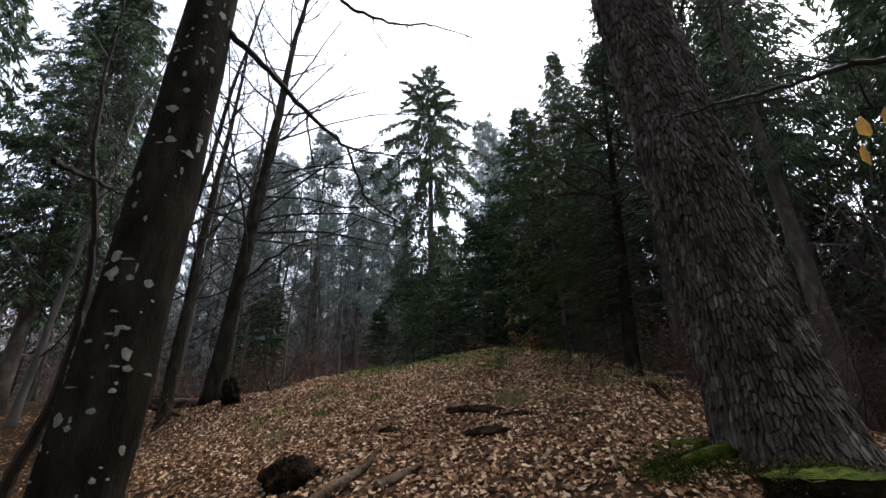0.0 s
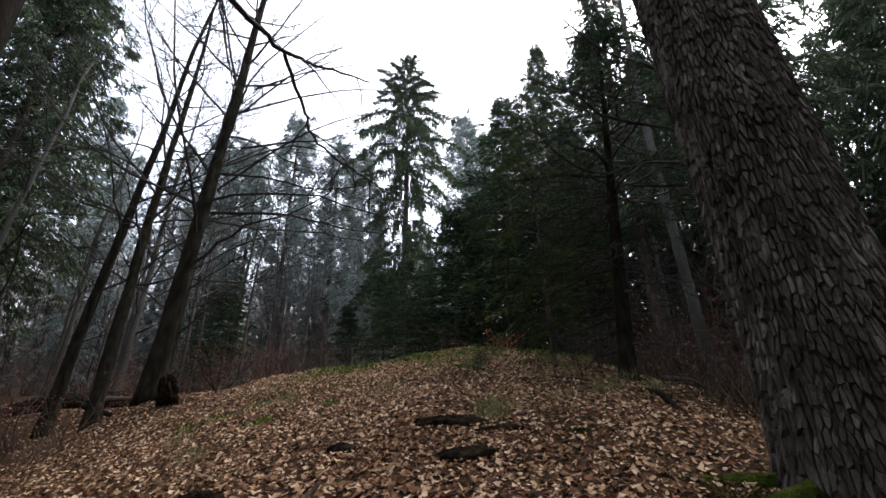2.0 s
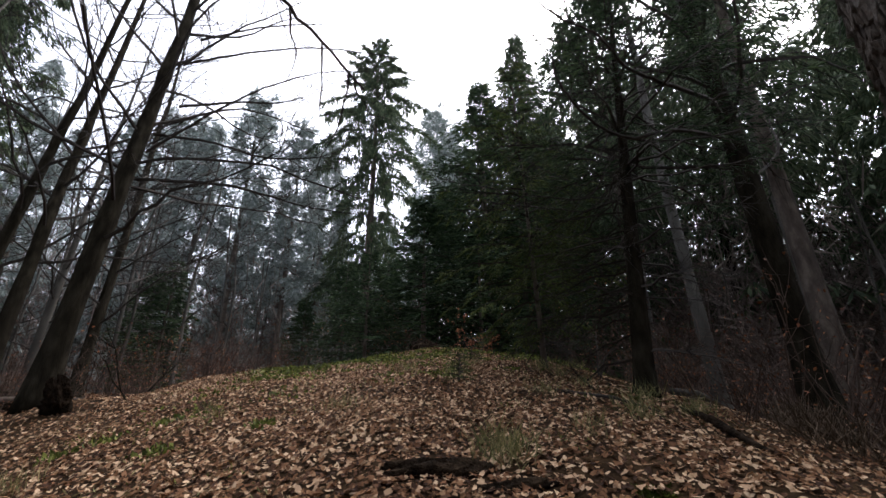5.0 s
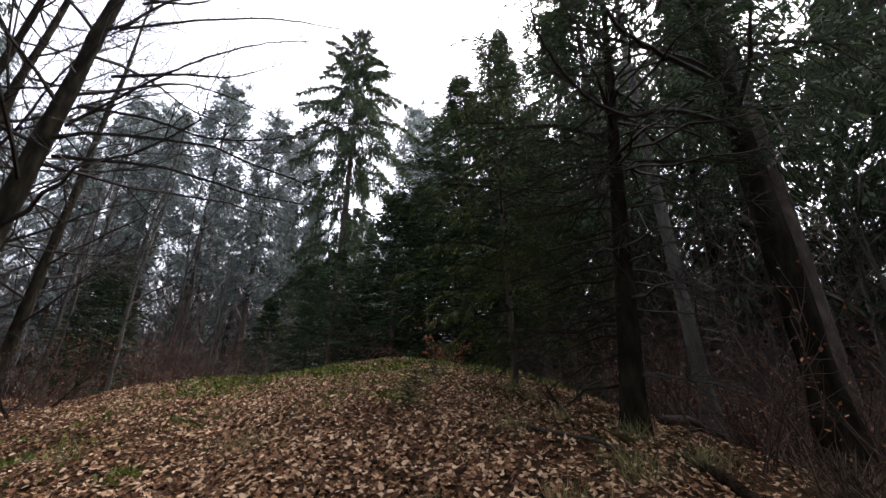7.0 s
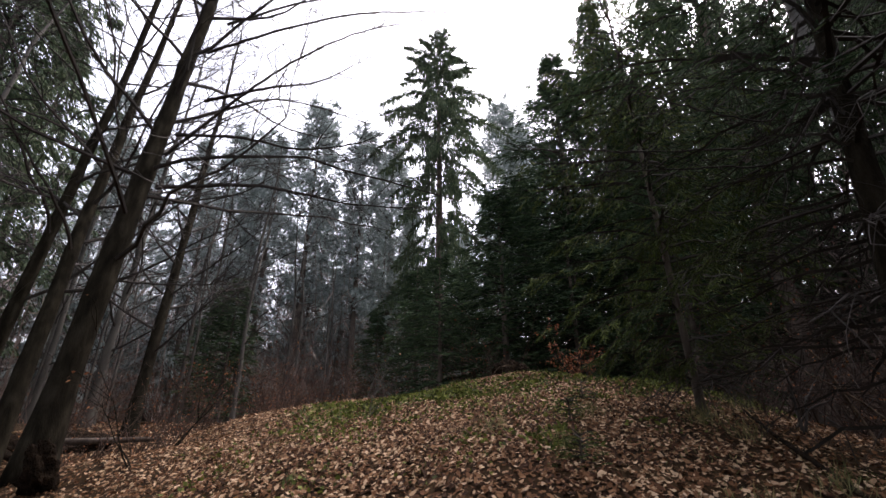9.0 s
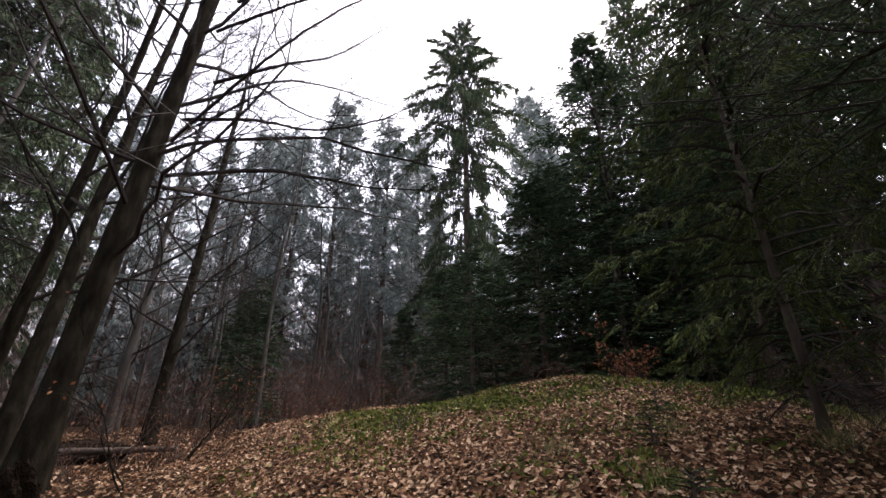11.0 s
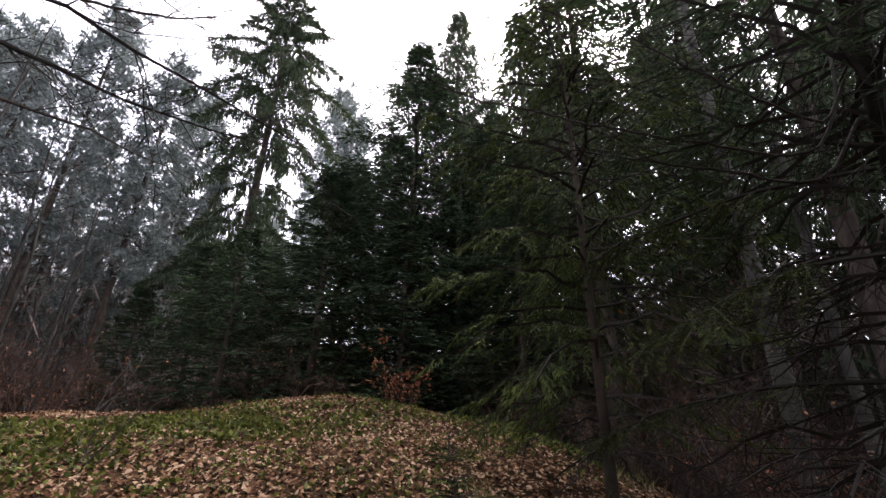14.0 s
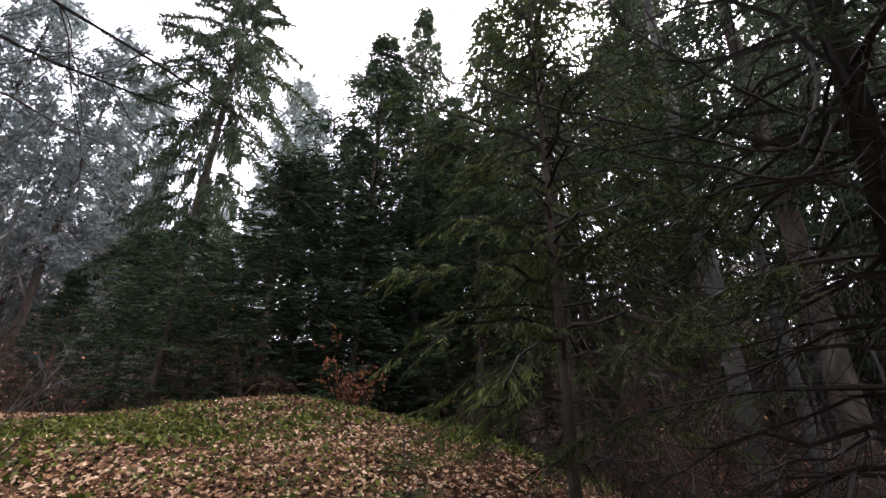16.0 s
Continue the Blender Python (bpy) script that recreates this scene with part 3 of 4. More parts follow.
LB = (*LEFT, ground_at(*LEFT) - 0.2)
limb_along([(-1.75, 2.85, 4.75), (-1.45, 3.1, 4.55), (-1.2, 3.5, 4.4), (-0.88, 3.84, 4.24), (-0.70, 4.05, 4.36), (-0.35, 4.3, 4.45)], 0.030, beech, 3, LB, 7)
limb_along([(-0.88, 3.84, 4.24), (-0.83, 4.3, 4.15), (-0.80, 4.55, 4.05), (-0.5, 4.9, 4.0), (-0.2, 5.4, 4.05)], 0.014, beech, 4, LB, 8, 0.7)
limb_along([(-1.58, 2.96, 6.15), (-0.93, 3.23, 5.51), (-0.61, 3.29, 5.38), (-0.39, 3.32, 5.30), (-0.07, 3.39, 5.40), (0.36, 3.52, 5.35)], 0.022, beech, 7, LB, 8, 0.8)
limb_along([(-0.61, 3.29, 5.38), (-0.60, 3.34, 5.26), (-0.49, 3.40, 5.12)], 0.008, beech, 8, LB, 1, 0.3)
limb_along([(-2.0, 2.8, 5.2), (-2.3, 3.0, 5.7), (-2.6, 3.2, 6.3), (-2.9, 3.5, 6.9)], 0.04, beech, 6, LB, 7)
for i in range(12):
    rng = np.random.RandomState(50 + i)
    zz = 7 + i * 0.8
    part("limb", limb_soup(rng, left_axis(zz), (math.cos(i * 2.4), math.sin(i * 2.4), 0.5), 3.4, 0.05, 7), TWIG_BARK, beech)

crooked = thing("young_tree", "thin dark crooked young tree beside the beech", "tree", at=(-3.6, 3.25, ground_at(-3.6, 3.25)))
limb_along([(-3.63, 4.39, 1.23), (-3.49, 4.28, 1.49), (-3.18, 4.08, 1.93), (-2.92, 3.75, 2.67), (-2.81, 3.49, 3.26), (-2.90, 3.30, 3.91), (-2.90, 3.15, 4.76), (-2.83, 3.02, 5.78)], 0.055, crooked, 28, crooked.location, 10, 1.0)
limb_along([(-2.91, 3.02, 3.57), (-2.84, 3.38, 3.62), (-2.60, 3.48, 3.52)], 0.03, crooked, 29, crooked.location, 3, 0.4)


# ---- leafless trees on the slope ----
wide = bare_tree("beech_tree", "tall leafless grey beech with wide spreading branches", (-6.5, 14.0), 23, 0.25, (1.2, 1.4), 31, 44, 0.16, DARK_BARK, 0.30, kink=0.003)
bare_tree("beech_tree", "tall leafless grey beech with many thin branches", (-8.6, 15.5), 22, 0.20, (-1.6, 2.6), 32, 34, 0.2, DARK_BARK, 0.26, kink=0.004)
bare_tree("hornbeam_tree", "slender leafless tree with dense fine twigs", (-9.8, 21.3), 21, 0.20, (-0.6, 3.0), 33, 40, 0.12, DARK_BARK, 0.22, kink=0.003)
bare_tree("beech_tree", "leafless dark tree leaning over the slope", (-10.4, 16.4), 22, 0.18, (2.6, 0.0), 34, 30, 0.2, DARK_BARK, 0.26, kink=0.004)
bare_tree("hornbeam_tree", "slender leafless tree with dense fine twigs", (-12.5, 23.0), 20, 0.16, (0.5, 1.0), 35, 34, 0.12, GREY_BARK, 0.24, kink=0.004)
bare_tree("hornbeam_tree", "slender leafless tree with dense fine twigs", (-14.5, 17.0), 19, 0.14, (0.8, 0.6), 39, 30, 0.12, GREY_BARK, 0.24, kink=0.005)
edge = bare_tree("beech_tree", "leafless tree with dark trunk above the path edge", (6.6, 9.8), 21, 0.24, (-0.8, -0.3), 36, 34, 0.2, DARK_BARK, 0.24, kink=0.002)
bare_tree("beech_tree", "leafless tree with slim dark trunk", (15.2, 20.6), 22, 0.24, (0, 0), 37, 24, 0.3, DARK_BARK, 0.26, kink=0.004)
bare_tree("birch_tree", "pale grey slender trunk among dark conifers", (7.60, 13.2), 20, 0.17, (-1.0, 0), 38, 16, 0.5, DULL_BARK, 0.24, kink=0.003)
bare_tree("birch_tree", "tall pale grey trunk standing among dark spruces", (12.1, 14.5), 23, 0.15, (-0.3, 0), 91, 14, 0.5, DULL_BARK, 0.2, kink=0.002)
bare_tree("birch_tree", "slim pale grey trunk standing among dark spruces", (10.9, 20.6), 21, 0.15, (0.1, 0), 92, 12, 0.5, PALE_BARK, 0.2, kink=0.002)
bare_tree("birch_tree", "pale grey slender trunk among dark conifers", (6.4, 22.4), 13, 0.15, (0.2, 0), 40, 12, 0.4, GREY_BARK, 0.2, kink=0.003)
for i, (pts, r) in enumerate(((((-6.21, 14.64, 8.68), (-4.02, 14.53, 8.66), (-2.73, 14.52, 8.34), (-1.95, 14.46, 8.07), (-0.16, 14.39, 7.92)), 0.05),
                             (((-6.23, 14.83, 10.21), (-4.69, 14.75, 10.08), (-3.24, 14.70, 9.60), (-1.87, 14.45, 9.59), (-1.30, 14.22, 9.67)), 0.045),
                             (((-5.81, 14.93, 11.28), (-4.10, 14.63, 11.41), (-2.95, 14.49, 11.35), (-1.60, 13.99, 11.63)), 0.045),
                             (((-6.5, 14.3, 6.45), (-5.57, 14.57, 6.44), (-4.42, 14.44, 6.37), (-3.86, 14.19, 6.49)), 0.025))):
    limb_along(pts, r, wide, 110 + i, wide.location, 40, 1.6)
for i, pts in enumerate((((-5.9, 14.7, 12.6), (-4.2, 14.6, 13.2), (-2.4, 14.4, 13.5), (-0.6, 14.2, 13.3), (0.9, 14.0, 12.9)), ((-6.1, 14.5, 9.4), (-4.6, 14.0, 10.4), (-3.1, 13.4, 11.0), (-1.7, 12.9, 11.2), (-0.2, 12.4, 10.9)), ((-5.7, 14.9, 13.8), (-4.3, 15.3, 15.0), (-2.6, 15.6, 15.8), (-0.9, 15.8, 16.0)))):
    limb_along(pts, 0.04, wide, 115 + i, wide.location, 34, 1.5)
for i, (pts, r) in enumerate(((((6.25, 9.7, 8.0), (5.71, 9.2, 7.99), (4.25, 8.66, 7.71), (3.42, 8.29, 7.56), (2.91, 7.94, 7.77), (2.18, 7.73, 7.72), (1.55, 7.35, 7.80)), 0.05),
                             (((6.3, 9.7, 7.3), (5.83, 9.3, 7.25), (4.33, 8.71, 6.84), (3.49, 8.58, 6.40), (2.69, 8.24, 6.43), (2.11, 7.79, 6.61), (1.91, 7.49, 6.85)), 0.05),
                             (((6.2, 9.6, 9.4), (5.12, 8.9, 9.45), (3.82, 8.24, 9.04), (3.14, 7.86, 9.12), (2.47, 7.57, 9.48)), 0.045))):
    limb_along(pts, r, edge, 120 + i, edge.location, 18, 1.2)
over = bare_tree("young_tree", "thin bare tree with twigs over the path", (3.3, 1.7), 6.0, 0.06, (0.2, -0.2), 24, 10, 0.45, DARK_BARK, 0.2, kink=0.01)
OB = (3.3, 1.7, ground_at(3.3, 1.7) - 0.15)
limb_along([(3.35, 1.68, 2.9), (2.6, 1.6, 3.05), (2.0, 1.65, 3.12), (1.93, 2.01, 3.29), (1.8, 2.36, 3.49), (1.59, 2.65, 3.57)], 0.022, over, 25, OB, 6, 0.5)
limb_along([(3.34, 1.69, 2.3), (2.5, 1.5, 2.55), (2.0, 1.5, 2.72), (1.70, 1.53, 2.72)], 0.012, over, 26, OB, 2, 0.3)
rng = np.random.RandomState(27)
for x, y, z in ((1.70, 1.53, 2.64), (1.71, 1.58, 2.54), (1.78, 1.5, 2.66)):
    g = Soup()
    k = np.array([(0, 0, 0.05), (0.028, 0.008, 0.012), (0.026, 0.01, -0.03), (0, 0, -0.055), (-0.026, 0.012, -0.03), (-0.028, 0.008, 0.012), (0, -0.008, -0.005)])
    a = rng.uniform(-0.6, 0.6)
    k = k @ np.array(((math.cos(a), math.sin(a), 0), (-math.sin(a), math.cos(a), 0), (0, 0, 1)))
    g.add(k + (x - OB[0], y - OB[1], z - OB[2]), [[0, 1, 6], [1, 2, 6], [2, 3, 6], [3, 4, 6], [4, 5, 6], [5, 0, 6]])
    part("leaf", g, GOLD_LEAF, over, "withered yellow leaf")

# ---- evergreens ----
old_spruce((-1.0, 38.5), 34.0, 41)
tall_fir = conifer("fir_tree", "tall dense dark green fir", (5.2, 24.0), 17.0, 3.9, 0.05, 42, FIR, style="fir", step=0.5, per=7, twigs=18, blades=9, size=(0.34, 0.05), trunk=0.25, full=2.0)
conifer("spruce_tree", "tall spruce rising behind the dense firs", (9.4, 29.0), 27.2, 3.4, 0.1, 43, SPRUCE, style="spruce", step=0.7, per=6, twigs=20, blades=9, size=(0.45, 0.05), trunk=0.3, full=2.2, hang=0.6)
small_fir = conifer("fir_tree", "small dense dark green fir", (2.1, 23.6), 9.0, 2.3, 0.08, 44, FIR, style="fir", step=0.42, per=6, twigs=14, blades=9, size=(0.28, 0.05), trunk=0.14, full=1.7)
conifer("fir_tree", "low dark fir with spreading boughs", (-0.4, 25.3), 6.5, 2.0, 0.18, 45, FIR, style="fir", step=0.42, per=5, twigs=14, blades=9, size=(0.26, 0.045), trunk=0.1, full=1.6)
conifer("fir_tree", "dark small fir in the undergrowth", (-9.6, 26.4), 6.5, 1.7, 0.12, 55, FIR, style="fir", step=0.42, per=5, twigs=14, blades=9, size=(0.26, 0.045), trunk=0.09, full=1.3)
dark_fir = conifer("fir_tree", "dark broad fir at the edge of the mound", (3.98, 10.12), 8.6, 2.7, 0.40, 46, FIR, style="fir", step=0.27, per=6, twigs=18, blades=20, size=(0.12, 0.018), trunk=0.16, bark=DARK_BARK, lean=(0.5, -0.4), full=1.5, split=True, dead=2.6, inner=0.42, gaps=0.52)
conifer("fir_tree", "young yellow-green fir with drooping boughs", (3.39, 12.6), 8.0, 1.7, 0.12, 47, YOUNG_FIR, style="spruce", step=0.30, per=5, twigs=16, blades=22, size=(0.10, 0.013), trunk=0.05, hang=0.5, full=2.0, lean=(-0.3, -0.2), split=True, dead=0.4, gaps=0.2)
conifer("spruce_tree", "tall dark spruce beside the bare trees", (-17.5, 19.5), 26, 4.0, 0.20, 48, SPRUCE, style="spruce", step=0.6, per=7, twigs=26, blades=13, size=(0.34, 0.06), trunk=0.3, full=2.0, hang=0.6)
conifer("spruce_tree", "tall dark spruce on the low side of the slope", (10.9, 13.2), 24, 3.2, 0.36, 49, SPRUCE, style="spruce", step=0.8, per=5, twigs=17, blades=9, size=(0.45, 0.05), trunk=0.3, full=1.8, hang=0.7)
conifer("spruce_tree", "tall dark spruce with dead lower branches", (9.6, 19.0), 24, 3.2, 0.30, 56, SPRUCE, style="spruce", step=0.7, per=5, twigs=18, blades=9, size=(0.45, 0.05), trunk=0.28, full=1.8, hang=0.7, dead=6)
conifer("spruce_tree", "tall thin spruce behind the grey trunks", (15.8, 18.6), 27, 3.8, 0.34, 57, SPRUCE, style="spruce", step=0.85, per=5, twigs=17, blades=9, size=(0.42, 0.06), trunk=0.28, full=1.9, hang=0.6)
pine = conifer("pine_tree", "distant pine with rounded crown, grey-green needles paled for haze", (-11.0, 39.0), 26, 3.0, 0.30, 50, HAZED_NEEDLES, style="pine", step=0.9, per=5, twigs=8, blades=16, size=(0.42, 0.13), trunk=0.28, group="far pines")
far_spruce = conifer("spruce_tree", "distant spruce in the woods, needles greyed for haze", (-14.5, 40.0), 24, 3.2, 0.08, 51, HAZED_NEEDLES, style="spruce", step=0.9, per=5, twigs=12, blades=6, size=(0.6, 0.11), trunk=0.25, group="far spruces", full=1.9, hang=0.7)
wood_spruce = conifer("spruce_tree", "dark spruce of the woods, also added unseen to block light", (16.0, 27.0), 25, 3.6, 0.15, 52, SPRUCE, style="spruce", step=0.8, per=5, twigs=12, blades=6, size=(0.65, 0.11), trunk=0.28, group="wood spruces", full=1.8, hang=0.6)
far_beech = bare_tree("beech_tree", "leafless tree of the surrounding woods", (-18.0, 27.0), 19, 0.15, (0.4, 0), 53, 15, 0.12, GREY_BARK, 0.22, "far bare trees", 0.45, kink=0.005)
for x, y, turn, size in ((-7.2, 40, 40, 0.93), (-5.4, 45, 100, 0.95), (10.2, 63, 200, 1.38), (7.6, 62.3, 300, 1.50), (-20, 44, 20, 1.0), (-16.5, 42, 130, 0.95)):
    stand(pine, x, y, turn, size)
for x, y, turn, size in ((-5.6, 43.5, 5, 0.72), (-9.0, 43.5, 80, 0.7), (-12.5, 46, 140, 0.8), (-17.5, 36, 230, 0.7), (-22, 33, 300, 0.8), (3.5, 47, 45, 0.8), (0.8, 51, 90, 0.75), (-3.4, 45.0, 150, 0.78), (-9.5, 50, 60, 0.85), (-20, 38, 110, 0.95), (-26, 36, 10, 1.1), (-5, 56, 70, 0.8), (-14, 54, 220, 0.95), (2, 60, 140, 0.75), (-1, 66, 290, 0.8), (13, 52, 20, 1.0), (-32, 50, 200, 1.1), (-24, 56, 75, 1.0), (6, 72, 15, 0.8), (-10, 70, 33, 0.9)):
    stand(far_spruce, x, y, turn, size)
for x, y, turn, size in ((7.8, 23.0, 70, 0.78), (3.9, 28.5, 160, 0.72), (9.8, 25.5, 250, 0.95), (7.0, 19.5, 30, 0.55), (5.9, 29.0, 300, 0.9)):
    stand(tall_fir, x, y, turn, size)
for x, y, turn, size in ((0.6, 28.5, 50, 0.8), (-1.8, 31.0, 120, 0.9), (4.2, 21.5, 200, 0.75), (-12.0, 30.0, 15, 0.8), (-4.8, 36.5, 33, 0.8), (2.8, 33.0, 250, 1.0)):
    stand(small_fir, x, y, turn, size)
for i, pts in enumerate((((4.02, 10.1, 5.6), (3.38, 10.2, 5.45), (2.93, 10.25, 5.31), (2.66, 10.43, 5.18), (2.43, 10.71, 5.0), (2.24, 11.01, 4.80)),
                         ((4.05, 10.05, 6.3), (3.6, 10.8, 6.35), (3.1, 11.5, 6.15), (2.6, 11.9, 5.8)),
                         ((4.0, 10.1, 4.7), (3.7, 11.0, 4.75), (3.3, 11.8, 4.6), (2.9, 12.3, 4.3)))):
    needle_bough(dark_fir, pts, 130 + i)
for i, pts in enumerate((((4.1, 10.05, 7.2), (3.63, 10.2, 6.32), (2.99, 10.78, 6.69), (2.41, 11.41, 7.13), (2.04, 11.75, 7.43), (1.62, 12.1, 7.66), (1.02, 12.32, 7.98)),
                         ((4.1, 10.05, 6.8), (3.62, 10.22, 6.1), (3.22, 10.59, 6.32), (2.85, 11.07, 6.62), (2.48, 11.46, 6.85), (2.25, 11.79, 7.07)),
                         ((4.15, 10.0, 7.9), (3.52, 9.98, 6.41), (3.07, 10.32, 6.88), (2.6, 10.61, 7.37), (2.3, 10.79, 7.77)))):
    limb_along(pts, 0.015, dark_fir, 140 + i, dark_fir.location, 20, 0.7)
rng = np.random.RandomState(60)
# those with y below 5 stand out of view, added to block light from behind
for x, y in ((12, 26), (14.5, 23), (17, 20), (13, 33), (18, 32), (20, 25), (21, 14), (22, 17), (20, 7), (17, 3), (24, 11), (25, 22), (-23, 18), (-24, 27), (-24, 13), (-18, 9), (-12, 3), (-9, -4), (-4, -7), (1, -9), (6, -7), (10, -3), (13, 0), (-14, -3), (17, -3), (-17, 4), (22, 3), (-21, -4)):
    stand(wood_spruce, x + rng.uniform(-1, 1), y + rng.uniform(-1, 1), rng.uniform(0, 360), rng.uniform(0.8, 1.1))
for x, y, turn, size in ((17.5, 13.0, 40, 0.95), (18.5, 8.0, 160, 0.85)):
    stand(wood_spruce, x, y, turn, size)
for i in range(60):
    a = rng.uniform(-1.2, 1.2)
    r = rng.uniform(19, 50)
    x, y = r * math.sin(a), 9 + r * math.cos(a)
    if -3 < x < 8 and y < 42:
        continue
    stand(far_beech, x, y, rng.uniform(0, 360), rng.uniform(0.45, 0.85))

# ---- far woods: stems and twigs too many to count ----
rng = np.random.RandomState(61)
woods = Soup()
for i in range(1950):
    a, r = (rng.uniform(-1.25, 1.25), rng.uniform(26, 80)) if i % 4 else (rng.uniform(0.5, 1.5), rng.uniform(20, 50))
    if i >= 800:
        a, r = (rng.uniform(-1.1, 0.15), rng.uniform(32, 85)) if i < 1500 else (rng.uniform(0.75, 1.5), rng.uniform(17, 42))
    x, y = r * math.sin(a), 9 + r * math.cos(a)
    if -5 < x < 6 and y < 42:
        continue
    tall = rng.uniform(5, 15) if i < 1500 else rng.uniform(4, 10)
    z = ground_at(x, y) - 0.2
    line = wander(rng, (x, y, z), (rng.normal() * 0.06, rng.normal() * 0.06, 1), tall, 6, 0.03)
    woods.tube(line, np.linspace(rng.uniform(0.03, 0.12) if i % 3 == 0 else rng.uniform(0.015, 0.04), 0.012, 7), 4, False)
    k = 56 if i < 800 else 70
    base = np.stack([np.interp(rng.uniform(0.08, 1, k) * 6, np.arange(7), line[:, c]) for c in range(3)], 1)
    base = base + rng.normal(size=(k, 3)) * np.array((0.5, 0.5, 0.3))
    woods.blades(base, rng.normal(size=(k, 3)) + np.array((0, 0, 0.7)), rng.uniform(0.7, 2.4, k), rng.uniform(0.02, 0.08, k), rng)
tagged(new("far_woods", woods.mesh("far_woods", HAZED_TWIG)), "grey-brown leafless woods far behind the mound, paled for haze", "woods", kind="stuff")

# ---- bushes ----
for i in range(12):
    stand(far_beech, rng.uniform(-24, -7), rng.uniform(23, 38), rng.uniform(0, 360), rng.uniform(0.5, 0.9))
for i in range(10):
    stand(far_beech, rng.uniform(11, 20), rng.uniform(9, 17), rng.uniform(0, 360), rng.uniform(0.35, 0.6))
brush = [shrub("bare_bush", "bare brown undergrowth shoots", (-5 - 3 * i, 27 + i), 2.6, 70 + i, 8, BRUSH, RUST_LEAF, 60, 0.06, "undergrowth") for i in range(3)]
for i in range(115):
    a = rng.uniform(-1.15, 1.15)
    r = rng.uniform(10, 34)
    x, y = r * math.sin(a), 9 + r * math.cos(a)
    if -4.5 < x < 4.5 and y < 22:
        continue
    stand(brush[i % 3], x, y, rng.uniform(0, 360), rng.uniform(0.45, 1.25))
for i in range(34):
    stand(brush[i % 3], rng.uniform(-13, -1.5), rng.uniform(23, 35), rng.uniform(0, 360), rng.uniform(0.85, 1.5))
for i, (x, y) in enumerate(((5.2, 10.5), (5.6, 12.0), (6.4, 13.0), (5.0, 13.8), (7.2, 11.5), (4.6, 9.0), (5.8, 8.2), (-6.4, 9.5), (-6.8, 11.5), (-7.4, 12.8), (-5.8, 16.5), (-7.6, 18.4), (-6.2, 19.5), (-4.6, 20.5), (-8.4, 17.4), (-9.0, 19.0), (-7.0, 15.2), (-9.8, 18.2), (-10.4, 20.6), (-8.0, 20.8), (-6.0, 21.6), (-8.8, 13.6), (-10.0, 15.0))):
    stand(brush[i % 3], x, y, 70.0 * i, 0.5 + 0.12 * (i % 4))
for i in range(60):
    stand(brush[i % 3], rng.uniform(6.5, 15), rng.uniform(9, 18), rng.uniform(0, 360), rng.uniform(0.6, 1.3))
shrub("beech_sapling", "small beech sapling with rust-red dry leaves", (3.65, 19.2), 1.5, 81, 10, TWIG_BARK, RUST_LEAF, 620, 0.08)
shrub("beech_sapling", "thin sapling with a few dry leaves", (-1.47, 14.45), 1.2, 82, 2, TWIG_BARK, RUST_LEAF, 12, 0.05)
shrub("beech_sapling", "slim sapling with last rust-brown leaves", (-7.2, 22.0), 2.6, 83, 5, TWIG_BARK, RUST_LEAF, 150, 0.07)
shrub("beech_sapling", "pale thin sapling at the wood's edge", (-3.0, 22.5), 3.0, 84, 3, PALE_BARK, RUST_LEAF, 10, 0.05)


# ---- small growth on the mound ----
def tuft(name, label, at, mat, count, spread, leaf, seed, category="plant", group="ground plants"):
    """A low clump of leaves or blades."""
    rng = np.random.RandomState(seed)
    g = Soup()
    off = rng.normal(size=(count, 2)) * spread
    base = np.stack([off[:, 0], off[:, 1], height(at[0] + off[:, 0], at[1] + off[:, 1]) - ground_at(*at)], 1)
    base[:, 2] += rng.uniform(0, 0.5, count) * leaf[0]
    way = rng.normal(size=(count, 3)) * np.array((1, 1, 0.35)) + np.array((0, 0, leaf[2]))
    g.blades(base, way, leaf[0] * rng.uniform(0.6, 1.3, count), leaf[1] * rng.uniform(0.7, 1.3, count), rng)
    ob = new(name, g.mesh(name, mat))
    ob.location = (at[0], at[1], ground_at(*at))
    return tagged(ob, label, category, group, "stuff")


rng = np.random.RandomState(62)
for i in range(64):
    x = rng.uniform(-2.8, 5.2)
    y = 15.2 + rng.uniform(0, 3.2) - 0.18 * abs(x - 1.5)
    tuft("bramble", "low green bramble leaves on the crest of the mound", (x, y), GREEN_LEAF, 130, rng.uniform(0.18, 0.4), (0.085, 0.055, 0.5), 200 + i)
for i in range(40):
    tuft("bramble", "scattered green bramble leaves between dead leaves", (rng.uniform(-3.5, 4), rng.uniform(10.5, 15.5)), GREEN_LEAF, 46, 0.24, (0.07, 0.045, 0.5), 260 + i)
for i in range(40):
    tuft("grass_tuft", "sparse green blades between dead leaves", (rng.uniform(-4.5, 3.5), rng.uniform(5, 14)), GRASS if i % 2 else GREEN_LEAF, 26, 0.16, (0.07, 0.010, 1.0), 360 + i, "grass", "grass tufts")
for i, (x, y) in enumerate(((1.9, 7.6), (1.0, 7.4), (2.2, 9.4), (1.3, 11.2), (1.9, 12.4), (-0.4, 9.5), (-3.1, 8.4), (-2.4, 7.2), (2.9, 9.8), (0.6, 12.2), (3.2, 11.4), (-2.0, 10.0))):
    tuft("grass_tuft", "thin green and straw-coloured grass tuft", (x, y), GRASS, 70, 0.10, (0.20, 0.006, 2.2), 300 + i, "grass", "grass tufts")
